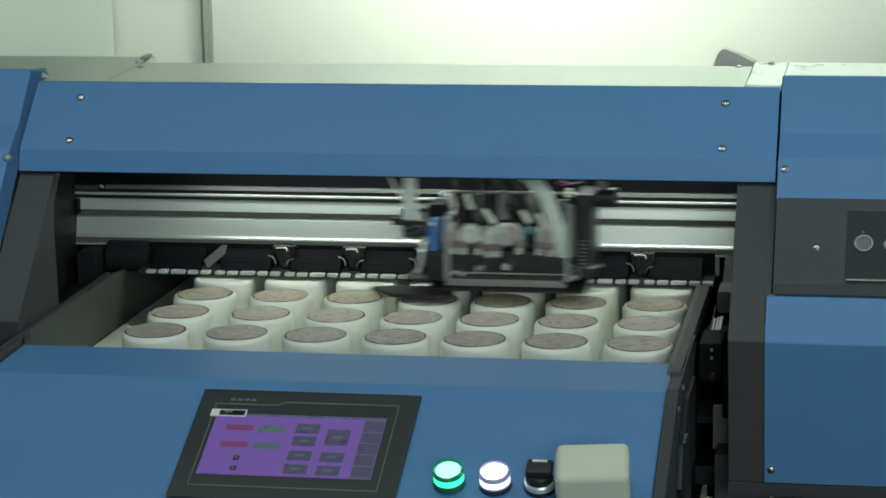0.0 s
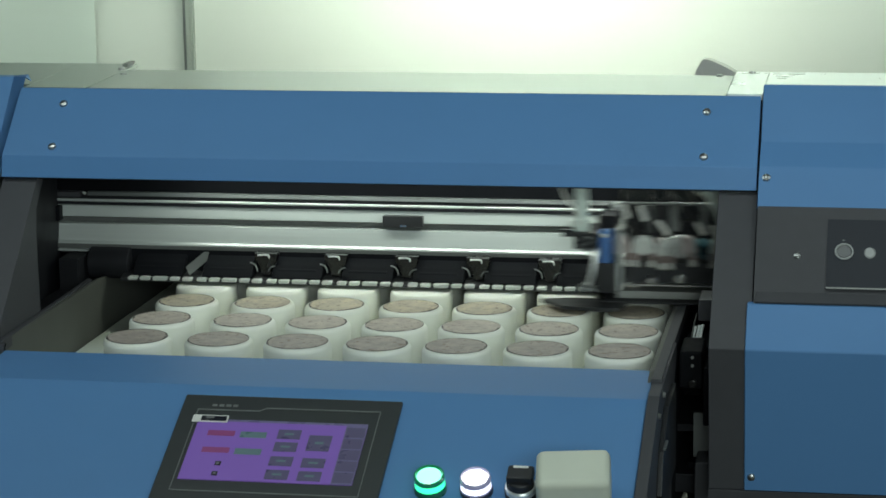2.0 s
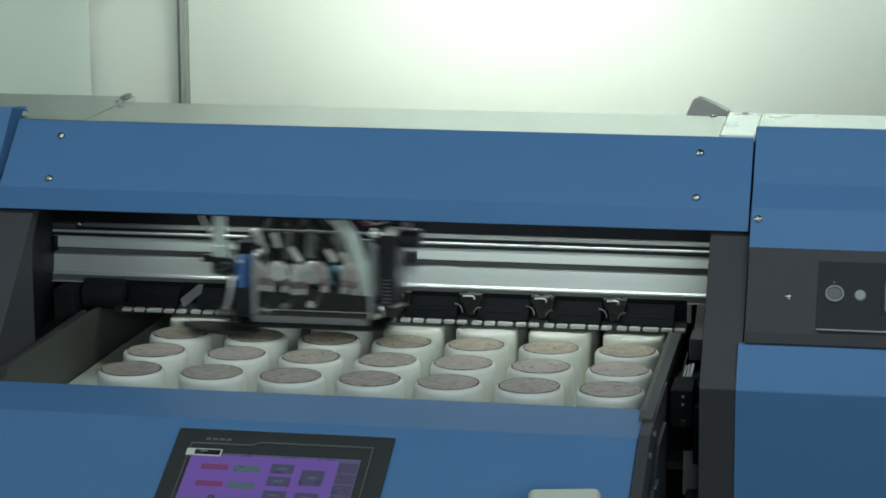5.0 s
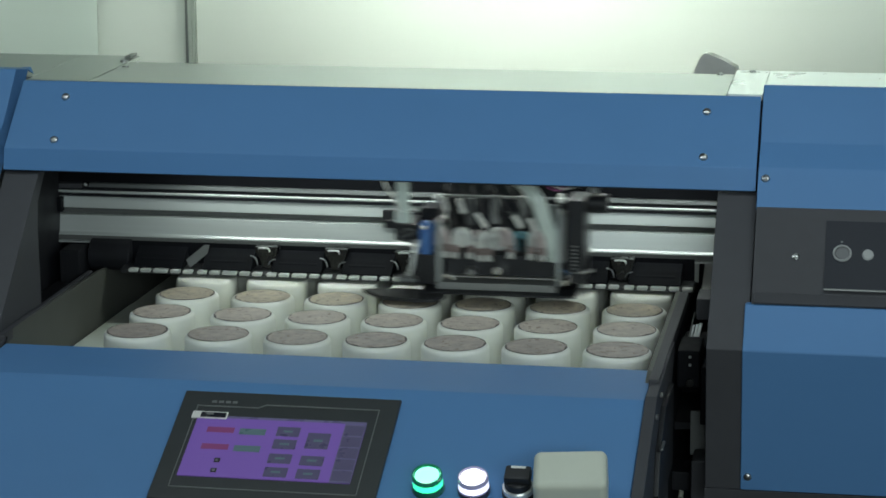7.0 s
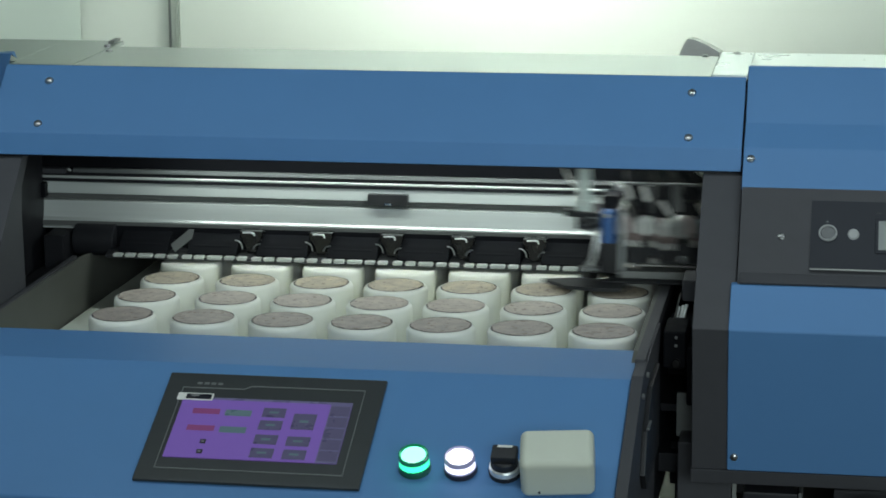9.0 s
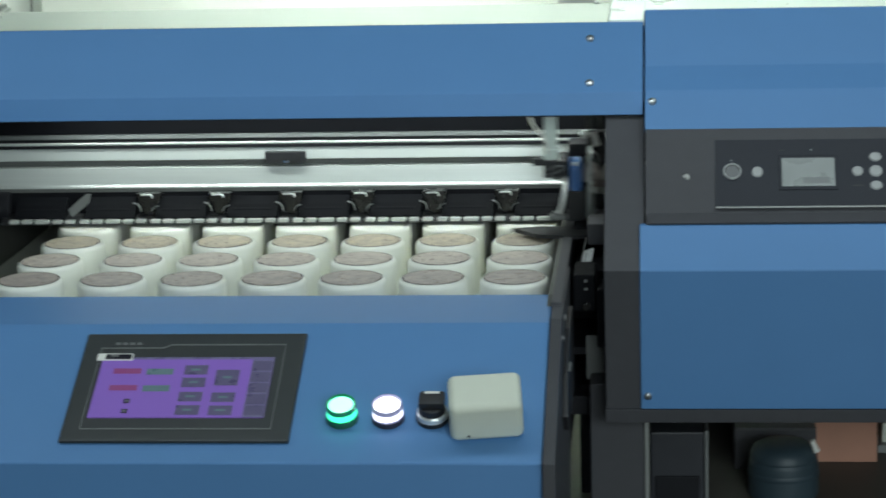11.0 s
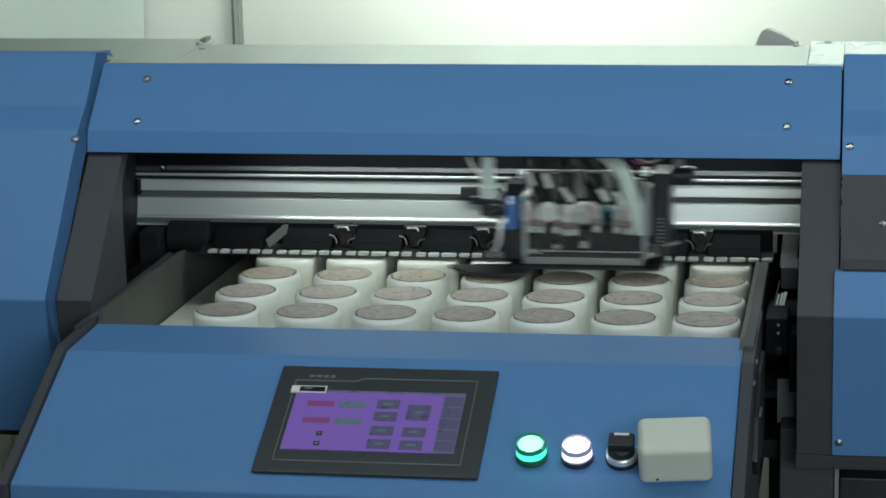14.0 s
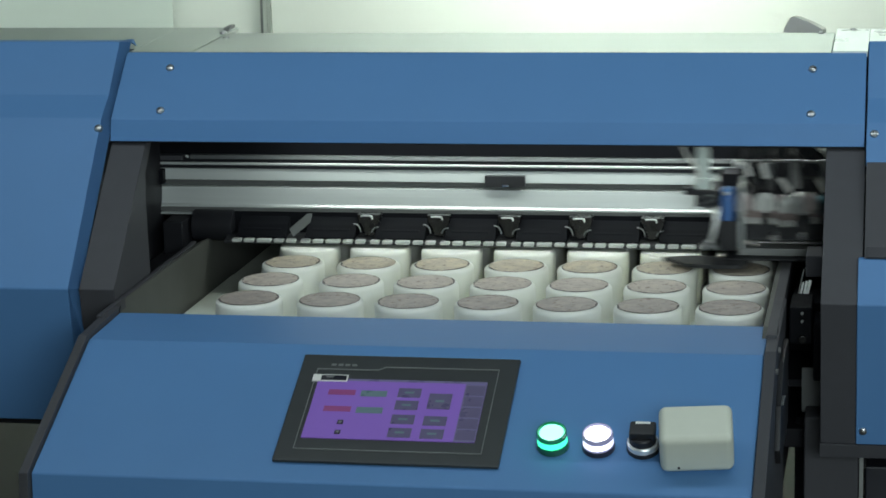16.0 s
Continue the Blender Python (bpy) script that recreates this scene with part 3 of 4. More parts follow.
def interior():
    part("inner_back", box(B(), -1.1, 1.1, 0.36, 0.372, 0.986, 1.12), INNER, printer, "black sheet behind the rails")
    part("inner_ceiling", box(B(), -1.1, 1.1, 0.2405, 0.36, 1.1114, 1.118), UNIT, printer)
    part("inner_floor", box(B(), -0.60, 0.58, 0.08, 0.36, 0.84, 0.848), INNER, printer)
    part("inner_wall", box(B(), -0.62, -0.60, 0.11, 0.5655, 0.84, 0.9715), INNER, printer)
    part("inner_wall", box(B(), 0.58, 0.60, 0.11, 0.5655, 0.84, 0.9715), INNER, printer)
    for x in (-0.61, 0.59):
        part("inner_wall", box(B(), x - 0.01, x + 0.01, 0.11, 0.3595, 0.972, 1.1), INNER, printer)
    part("gap_plate", box(B(), -0.452, -0.412, 0.10, 0.34, 0.86, 0.94), INNER, printer)
    # main rail: an aluminium extrusion
    y = 0.300
    prof = [(y + 0.002, 1.0370), (y, 1.0230), (y + 0.007, 1.0220), (y + 0.008, 1.0150), (y, 1.0140), (y - 0.0042, 0.9940),
            (y - 0.0068, 0.9912), (y - 0.0060, 0.9860), (y - 0.0010, 0.9850), (y - 0.0040, 0.9838), (y - 0.0045, 0.9818), (y + 0.030, 0.9818), (y + 0.030, 1.0370)]
    part("main_rail", prism(B(), prof, -0.545, 0.56, 0.0006), ALU, printer, "silver aluminium carriage rail")
    # dark strip paints the shade on the rail's lower facet
    part("rail_shade", box(B(), -0.544, 0.559, y - 0.0090, y - 0.0060, 0.9842, 0.9900), RAIL_DARK, printer, "strip coloured dark for the shade under the rail")
    part("rail_lip", box(B(), -0.545, 0.56, y - 0.0095, y - 0.0048, 0.9812, 0.9828), ALU, printer, "bright lower edge of the rail")
    # dark insert paints the shade inside the groove
    part("rail_groove", box(B(), -0.544, 0.559, y + 0.0050, y + 0.02, 1.0154, 1.0216), RAIL_DARK, printer, "insert coloured dark for the shade in the rail's groove")
    part("top_rail", prism(B(), [(y + 0.004, 1.0535), (y + 0.002, 1.0490), (y + 0.011, 1.0490), (y + 0.011, 1.0535)], -0.424, 0.56, 0.0005), ROLL, printer)
    part("guide_rod", cyl(B(), (-0.56, y - 0.002, 1.0440), (0.56, y - 0.002, 1.0440), 0.0018, seg=16), ALU, printer, "thin bright guide rod")
    part("rail_backing", box(B(), -0.55, 0.56, y + 0.004, y + 0.03, 1.0371, 1.0489), INNER, printer)
    part("rod_holder", box(B(), -0.476, -0.432, y - 0.002, y + 0.010, 1.0475, 1.0535, 0.0008), GREY, printer)
    # small bright stud drawn for the highlight on the rail's wedge
    part("rod_glint", cyl(B(), (-0.4275, y - 0.003, 1.0540), (-0.4240, y - 0.003, 1.0520), 0.0016, seg=10), GUIDE, printer)
    part("rail_cover", box(B(), -0.55, 0.56, y + 0.0112, y + 0.03, 1.0490, 1.0700), UNIT, printer)
    part("sensor_block", box(B(), -0.0515, -0.0025, y - 0.008, y + 0.004, 1.0195, 1.0325, 0.0008), BLACK, printer, "small black sensor block on the rail")
    part("sensor_slot", box(B(), -0.030, -0.022, y - 0.0095, y - 0.006, 1.0197, 1.0225), CHROME, printer)
    part("rail_end", box(B(), -0.56, -0.456, y - 0.010, y + 0.003, 1.0187, 1.0365, 0.001), UNIT, printer)
    # pinch roller units with chrome brackets and the row of pale roller tips
    pitch = 0.0866
    for i in range(-4, 4):
        x = -0.023 + i * pitch
        unit = B()
        prism(unit, [(0.262, 0.9595), (0.270, 0.9545), (0.335, 0.956), (0.335, 0.992), (0.300, 0.992), (0.292, 0.9815), (0.276, 0.973)], x + 0.012, x + pitch - 0.012, 0.0015)
        u = part("pinch_roller", unit, UNIT, printer, "matt black pinch roller unit")
        c = cyl(B(), (x + 0.020, 0.2735, 0.9655), (x + pitch - 0.020, 0.2735, 0.9655), 0.0042, seg=14)
        part("roller", c, UNIT, u)
        if i > -3:
            # paler left ring, duller right: the reflections are in the colours
            ring = tube(B(), [(x - 0.0140, 0.267, 0.9772), (x - 0.0090, 0.265, 0.9762), (x - 0.0058, 0.264, 0.9728), (x - 0.0046, 0.264, 0.9672)], 0.0009, 8, 1.4)
            part("end_ring", ring, PLATE, u, "pale end ring")
            ring = tube(B(), [(x + 0.0088, 0.265, 0.9672), (x + 0.0104, 0.264, 0.9708), (x + 0.0134, 0.264, 0.9732), (x + 0.0172, 0.266, 0.9738)], 0.0008, 8, 1.4)
            part("end_ring", ring, ROLL, u, "dull end ring")
            # bright rod stands for the soft highlight along the bracket's top
            rod = tube(B(), [(x - 0.0050, 0.2702, 0.9860), (x + 0.0015, 0.2694, 0.9866), (x + 0.0072, 0.2694, 0.9863), (x + 0.0086, 0.2698, 0.9845), (x + 0.0088, 0.2706, 0.9825)], 0.0011, 8)
            part("bracket_glint", rod, GUIDE, u, "bright bent rod drawn as the bracket's top highlight")
        if i < -2:
            continue
        br = B()
        pts = [(-0.0105, 0.9875), (-0.0090, 0.9790), (-0.0040, 0.9715), (-0.0015, 0.9610), (0.0085, 0.9610), (0.0105, 0.9690), (0.0160, 0.9765), (0.0180, 0.9875)]
        lo, hi = [br.verts.new((x + a, 0.2725, z)) for a, z in pts], [br.verts.new((x + a, 0.290, z)) for a, z in pts]
        br.faces.new(lo), br.faces.new(list(reversed(hi)))
        for k in range(8):
            br.faces.new((lo[k], lo[(k + 1) % 8], hi[(k + 1) % 8], hi[k]))
        bmesh.ops.recalc_face_normals(br, faces=br.faces[:])
        bmesh.ops.bevel(br, geom=br.edges[:], offset=0.0012, segments=2, profile=0.5, affect="EDGES")
        part("bracket", br, BRACKET, u)
    part("roller_bar", box(B(), -0.375, 0.325, 0.290, 0.345, 0.953, 0.986), UNIT, printer)
    part("guide_lip", prism(B(), [(0.2585, 0.9525), (0.2585, 0.9565), (0.275, 0.9600), (0.30, 0.9600), (0.30, 0.9525)], -0.372, 0.326, 0.0004), BLACK, printer, "black guide lip with pale roller tips")
    tip = {}
    for i in range(-4, 4):
        for a, b in ((0.0, 0.0118), (0.0150, 0.0278), (0.0312, 0.0492), (0.0528, 0.0650), (0.0684, 0.0806)):
            x = -0.3615 + (i + 4) * pitch + a
            if x > 0.314:
                continue
            w = round(b - a, 4)
            if w not in tip:
                tip[w] = part("roller_tip", box(B(), 0, w, 0, 0.010, -0.0022, 0.0022, 0.0016), TOOTH, printer)
                tip[w].location = (x, 0.2545, 0.9565)
            else:
                again(tip[w], printer, (x, 0.2545, 0.9565))
    flag = B()
    sheet = [(-0.2896, 0.9708), (-0.2849, 0.9609), (-0.2629, 0.9789), (-0.2600, 0.9900), (-0.2663, 0.9900)]
    lo, hi = [flag.verts.new((x, 0.2612, z)) for x, z in sheet], [flag.verts.new((x, 0.2624, z)) for x, z in sheet]
    flag.faces.new(lo), flag.faces.new(list(reversed(hi)))
    for k in range(5):
        flag.faces.new((lo[k], lo[(k + 1) % 5], hi[(k + 1) % 5], hi[k]))
    bmesh.ops.recalc_face_normals(flag, faces=flag.faces[:])
    part("paper_flag", flag, PLATE, printer, "slanted pale grey sensor flag", smooth=False)
    # drive parts at the west end of the opening
    part("drive_wheel", cyl(B(), (-0.418, 0.290, 0.9680), (-0.366, 0.290, 0.9680), 0.0195, seg=32, bevel=0.002), INNER, printer, "black drive wheel")
    part("drive_post", box(B(), -0.447, -0.4215, 0.25, 0.29, 0.86, 0.980, 0.002), INNER, printer)


interior()


def askew(bm):
    """The west side of the tray runs slightly out of true."""
    for v in bm.verts:
        if v.co.x < 0:
            v.co.x += 0.0254 * (v.co.y - 0.148)
    return bm


def tray():
    zt = 0.956
    part("tray_bed", askew(box(B(), -0.3955, 0.306, -0.10, 0.352, 0.882, 0.890, 0.0008)), BED, printer, "white flat tray bed")
    part("tray_bed", askew(box(B(), -0.3955, 0.306, 0.353, 0.5545, 0.880, 0.8885)), BED, printer, "white rear bed plate")
    part("tray_wall", askew(prism(B(), [(-0.20, 0.86), (0.5545, 0.86), (0.5545, 0.952), (0.30, 0.952), (0.245, zt), (-0.10, zt), (-0.20, 0.93)], -0.4030, -0.3985, 0.0006)), TRAYWALL, printer, "grey inner tray wall")
    part("tray_wall", prism(B(), [(-0.20, 0.86), (0.5545, 0.86), (0.5545, 0.952), (0.30, 0.952), (0.245, zt), (-0.10, zt), (-0.20, 0.93)], 0.3065, 0.3115, 0.0006), TRAYWALL, printer, "grey inner tray wall")
    part("tray_edge", box(B(), -0.4095, -0.4032, -0.12, 0.245, zt - 0.012, zt + 0.0015, 0.0012), GREY, printer, "dark grey tray edge")
    part("tray_edge", box(B(), 0.3115, 0.3225, -0.14, 0.245, zt - 0.012, zt + 0.0015, 0.0012), GREY, printer, "dark grey tray edge")
    part("tray_side", box(B(), -0.4088, -0.4060, -0.12, 0.30, 0.80, 0.943), INNER, printer)
    part("tray_side", box(B(), 0.312, 0.321, -0.16, 0.30, 0.74, 0.943), INNER, printer)
    part("tray_back", box(B(), -0.396, 0.313, 0.555, 0.5625, 0.86, 0.971), INNER, printer)
    for y in (0.02, 0.09, 0.16):
        part("tray_stud", cyl(B(), (0.3066, y, 0.935), (0.3045, y, 0.935), 0.004, seg=12), SCREW, printer)
    # east gap: bright upright sheet, bearing block, dark brackets
    up = prism(B(), [(0.296, 0.9395), (0.300, 0.9395), (0.302, 0.9808), (0.298, 0.9808)], 0.3325, 0.3520, 0.0005)
    for v in up.verts:
        v.co.x += (v.co.z - 0.9395) * 0.10
    # white colour here stands for a bright reflection on the sheet
    part("guide_sheet", up, CAP, printer, "upright sheet in the gap, coloured white for its reflection")
    part("guide_fold", prism(B(), [(0.292, 0.958), (0.296, 0.958), (0.298, 0.981), (0.294, 0.981)], 0.3185, 0.3300, 0.0005), ALU_DULL, printer)
    part("bearing_block", box(B(), 0.3415, 0.3600, 0.10, 0.150, 0.9605, 0.9850, 0.002), GREY, printer, "dark grey bearing block")
    for k in range(3):
        part("guide_bar", cyl(B(), (0.3350 + 0.0036 * k, 0.098, 0.9355), (0.3390 + 0.0040 * k, 0.102, 0.9545 + 0.0012 * k), 0.0013 + 0.0003 * k, seg=10), GUIDE, printer, "short bright slanted steel bar")
    part("guide_bar", cyl(B(), (0.3325, 0.096, 0.9355), (0.3395, 0.106, 0.9680), 0.0007, seg=8), STEEL, printer, "thin steel wire")
    part("gap_shelf", box(B(), 0.327, 0.360, 0.085, 0.15, 0.922, 0.9350, 0.001), UNIT, printer)
    part("gap_block", box(B(), 0.327, 0.352, 0.020, 0.084, 0.905, 0.9465, 0.003), UNIT, printer)
    part("gap_block", box(B(), 0.3535, 0.3625, 0.016, 0.070, 0.865, 0.930, 0.002), UNIT, printer)
    part("gap_floor", box(B(), 0.322, 0.363, 0.16, 0.40, 0.86, 0.90), UNIT, printer)
    part("gap_back", box(B(), 0.322, 0.363, 0.30, 0.305, 0.60, 0.86), UNIT, printer)
    part("gap_plate", prism(B(), [(0.075, 0.8120), (0.074, 0.8140), (0.074, 0.8630), (0.079, 0.8630), (0.079, 0.8120)], 0.3390, 0.3595, 0.0008), PLATE, printer, "grey plate in the gap")
    part("gap_cover", box(B(), 0.332, 0.3630, 0.08, 0.12, 0.755, 0.8045, 0.002), UNIT, printer)
    part("gap_bolt", cyl(B(), (0.342, 0.020, 0.9120), (0.342, 0.012, 0.9120), 0.0045, seg=14, bevel=0.0008), BRACKET, printer)
    for z in (0.9400, 0.9310):
        part("gap_screw", cyl(B(), (0.3415, 0.020, z), (0.3415, 0.018, z), 0.0016, seg=10), SCREW, printer)


tray()

# ---- the control console ----
P0 = Vector((0, -0.1835, 0.9483))
UP = Vector((0, 0.9142, 0.4055))
NRM = Vector((0, -0.4055, 0.9142))
PANEL = Matrix.Translation(P0) @ Matrix((Vector((1, 0, 0)), UP, NRM)).transposed().to_4x4()
CL, CR = -0.3965, 0.3122


def console():
    prof = [(-0.078, 0.9505), (-0.1835, 0.9483), (-0.376, 0.8629), (-0.386, 0.70), (-0.386, 0.62), (-0.12, 0.62), (-0.12, 0.90), (-0.078, 0.92)]
    part("console_body", prism(B(), prof, CL, CR, 0.0020), BLUE, printer, "blue sheet-metal control console")
    side = [(-0.070, 0.9560), (-0.186, 0.9528), (-0.384, 0.8650), (-0.394, 0.70), (-0.394, 0.60), (-0.06, 0.60), (-0.03, 0.90), (0.02, 0.944), (0.02, 0.956)]
    west = side[:6] + [(-0.080, 0.90), (-0.074, 0.9560)]
    part("console_side", prism(B(), west, CL - 0.0105, CL - 0.0005, 0.001), GREY, printer, "dark grey side plate of the console")
    part("console_side", prism(B(), side, CR + 0.0005, CR + 0.0125, 0.001), GREY, printer, "dark grey side plate of the console")
    for y, z in ((-0.15, 0.9445), (-0.20, 0.9360), (-0.33, 0.80)):
        part("side_screw", cyl(B(), (CR + 0.012, y, z), (CR + 0.015, y, z), 0.003, seg=10), SCREW, printer)
    part("side_latch", box(B(), CR + 0.0182, CR + 0.0215, -0.215, -0.185, 0.9055, 0.9075, 0.0006), ROLL, printer, "small grey latch")
    part("side_cover", prism(B(), [(-0.14, 0.93), (-0.20, 0.90), (-0.22, 0.86), (-0.20, 0.84), (-0.05, 0.84), (-0.05, 0.93)], CR + 0.0125, CR + 0.018, 0.001), BLACK, printer)


def slab(x0, x1, v0, v1, h0, h1, bevel=0.0):
    """A box on the console's slope: v runs down the slope from its upper fold."""
    return box(B(), x0, x1, -v1, -v0, h0, h1, bevel)


SCREEN = PANEL @ Matrix.Translation((0, -0.0066, -0.0020))


def touch_panel():
    t = part("touch_panel", slab(-0.1565, 0.0686, 0.0205, 0.1838, 0.0, 0.0042, 0.0018), BEZEL, printer, "charcoal touch panel with lit purple screen", m=PANEL)
    line = B()
    xs, w, h = (-0.1385, 0.0494), 0.00038, 0.0072
    for a, b, c, d in ((xs[0], xs[0] + 2 * w, -0.1608, -0.0375), (xs[1] - 2 * w, xs[1], -0.1608, -0.0325), (xs[0], xs[1], -0.1608, -0.1598), (-0.068, xs[1], -0.0335, -0.0325), (xs[0], -0.074, -0.0385, -0.0375)):
        box(line, a, b, c, d, h - 0.001, h)
    tube(line, [(-0.0745, -0.038, h - 0.0004), (-0.0675, -0.033, h - 0.0004)], 0.0006, 5)
    part("border_line", line, LINE, t, "thin pale line round the screen", m=SCREEN)
    part("screen", slab(-0.1337, 0.0402, 0.0565, 0.1440, 0.0060, 0.0072), PURPLE, t, "lit purple screen", m=SCREEN)
    # strip coloured darker as the bezel's shade on the screen's top edge
    part("screen_shade", slab(-0.1337, 0.0402, 0.0530, 0.0565, 0.0060, 0.0071), UI_SIDE, t, m=SCREEN)
    part("side_column", slab(0.0190, 0.0402, 0.0570, 0.1440, 0.0068, 0.0075), UI_SIDE, t, m=SCREEN)
    for k in range(5):
        part("side_key", slab(0.0200, 0.0394, 0.0600 + 0.0168 * k, 0.0745 + 0.0168 * k, 0.0073, 0.0078, 0.0002), UI_GREY, t, m=SCREEN)
    for k in range(2):
        part("red_field", slab(-0.1195, -0.0915, 0.0705 + 0.0255 * k, 0.0785 + 0.0255 * k, 0.0068, 0.0076, 0.0003), UI_RED, t, m=SCREEN)
        part("green_field", slab(-0.0860, -0.0590, 0.0710 + 0.0255 * k, 0.0800 + 0.0255 * k, 0.0068, 0.0076, 0.0003), UI_GREEN, t, m=SCREEN)
        part("check_mark", slab(-0.1015, -0.0955, 0.1170 + 0.0150 * k, 0.1230 + 0.0150 * k, 0.0068, 0.0076), UI_DARK, t, m=SCREEN)
        part("check_mark", slab(-0.1000, -0.0970, 0.1185 + 0.0150 * k, 0.1215 + 0.0150 * k, 0.0070, 0.0078), LINE, t, m=SCREEN)
    for x, v in ((-0.0480, 0.0660), (-0.0480, 0.0850), (-0.0480, 0.1065), (-0.0480, 0.1265), (-0.0155, 0.1075), (-0.0155, 0.1270)):
        part("screen_key", slab(x, x + 0.0235, v, v + 0.0140, 0.0068, 0.0077, 0.0003), UI_GREY, t, m=SCREEN)
        part("key_text", slab(x + 0.007, x + 0.0165, v + 0.0055, v + 0.0085, 0.0070, 0.0079), UI_GREEN, t, m=SCREEN)
    part("screen_key", slab(-0.0155, 0.0080, 0.0730, 0.0965, 0.0068, 0.0077, 0.0003), UI_GREY, t, m=SCREEN)
    part("key_text", slab(-0.008, 0.001, 0.0830, 0.0865, 0.0070, 0.0079), UI_GREEN, t, m=SCREEN)
    # name bar and the asset sticker
    for k in range(4):
        part("name_bar", slab(-0.1250 + 0.0072 * k, -0.1200 + 0.0072 * k, 0.0288, 0.0322, 0.0060, 0.0065), LINE, t, m=SCREEN)
    part("sticker", slab(-0.1400, -0.1035, 0.0480, 0.0582, 0.0068, 0.0080), CAP, t, "small white sticker with dark bar", m=SCREEN)
    part("sticker_bar", slab(-0.1310, -0.1048, 0.0495, 0.0568, 0.0076, 0.0083), UI_DARK, t, m=SCREEN)
    part("sticker_mark", slab(-0.1260, -0.1180, 0.0505, 0.0530, 0.0080, 0.0085), LINE, t, m=SCREEN)


def push_button(x, v, wall, rim, core, base, label):
    m = PANEL @ Matrix.Translation((x, -v, 0))
    b = part("push_button", lathe(B(), [(0.0160, 0), (0.0160, 0.0042), (0.0153, 0.0055), (0.0, 0.0055)], 36), base, printer, label, m=m)
    part("lens_wall", lathe(B(), [(0.0148, 0.0050), (0.0150, 0.0070), (0.0147, 0.0150), (0.0120, 0.0150)], 36), wall, b, m=m)
    part("lens_rim", lathe(B(), [(0.0150, 0.0143), (0.0151, 0.0172), (0.0145, 0.0190), (0.0134, 0.0192), (0.0124, 0.0174), (0.0104, 0.0168)], 36), rim, b, "clear tinted rim", m=m)
    part("lens_band", lathe(B(), [(0.0151, 0.0050), (0.0156, 0.0058), (0.0151, 0.0074)], 36), rim, b, m=m)
    part("lit_core", lathe(B(), [(0.0121, 0.0168), (0.0117, 0.0178), (0.0075, 0.0185), (0.0, 0.0187)], 36), core, b, m=m)


def selector(x, v):
    m = PANEL @ Matrix.Translation((x, -v, 0))
    s = part("selector_switch", lathe(B(), [(0.0158, 0), (0.0158, 0.0045), (0.0, 0.0045)], 36), BLACK, printer, "black rotary selector with silver ring", m=m)
    part("silver_ring", lathe(B(), [(0.0152, 0.004), (0.0152, 0.0095), (0.0140, 0.0108), (0.0, 0.0108)], 36), GUIDE, s, m=m)
    part("knob", lathe(B(), [(0.0132, 0.0100), (0.0128, 0.0175), (0.0118, 0.0185), (0.0, 0.0185)], 30), BLACK, s, m=m)
    part("lever", box(B(), -0.0125, 0.0125, -0.0070, 0.0128, 0.0140, 0.0248, 0.0022), BLACK, s, m=m)
    part("pointer", box(B(), -0.0072, 0.0072, 0.0080, 0.0112, 0.0243, 0.0252, 0.0003), CAP, s, m=m)


def cream_box():
    m = PANEL @ Matrix.Translation((0.2568, -0.1535, 0)) @ pose(0, 0, 0, 0, 0, 5.5)
    b = box(B(), -0.0350, 0.0350, -0.0262, 0.0262, 0.0, 0.0435, 0.0075, 5)
    c = part("cover_box", b, CREAM, printer, "cream plastic cover box", m=m)
    part("screw_hole", cyl(B(), (-0.0175, -0.0266, 0.008), (-0.0175, -0.0259, 0.008), 0.0014, seg=10), BLACK, c, m=m)


console()
touch_panel()
push_button(0.1165, 0.1465, GREEN_WALL, GREEN_LIT, GREEN_CORE, material("green_collar", (0.02, 0.12, 0.08), 0.3), "lit green push button")
push_button(0.1612, 0.1465, WHITE_WALL, WHITE_LIT, WHITE_CORE, material("dark_collar", (0.03, 0.03, 0.05), 0.3), "lit white push button")
selector(0.2045, 0.1465)
cream_box()


def stand():
    part("stand_shelf", box(B(), -1.1, 1.15, 0.02, 1.25, 0.575, 0.60, 0.003), FLOOR_M, printer, "worn grey-brown stand shelf")
    for x in (-1.06, -0.40, 0.3735, 1.10):
        for y in (0.06, 0.56):
            part("stand_leg", box(B(), x - 0.03, x + 0.03, y - 0.03, y + 0.03, 0.0, 0.82, 0.003), GREY, printer)
    part("stand_rail", box(B(), -1.09, 1.13, 0.06, 0.56, 0.775, 0.797, 0.002), INNER, printer)
    part("stand_foot", box(B(), -0.30, 0.25, -0.36, -0.10, 0.0, 0.62, 0.004), GREY, printer)
    # black panel added so the depth of the shelf stays dark
    part("stand_dark_panel", box(B(), 0.36, 1.10, 0.60, 0.612, 0.6003, 0.7745, 0.002), BLACK, printer, "black panel added to darken the space behind the shelf things")
    part("leg_trim", box(B(), 0.4042, 0.4085, 0.028, 0.034, 0.60, 0.795), ALU_DULL, printer)


stand()

# ---- the carriage, in its own space: x from its frame's west post ----
carriage = new("carriage")
carriage.parent = printer


def cx(u):
    return (u / 2.74 - 132) * 0.000663


def cz(v):
    return 0.9663 + (198 - v / 2.74) * 0.000674


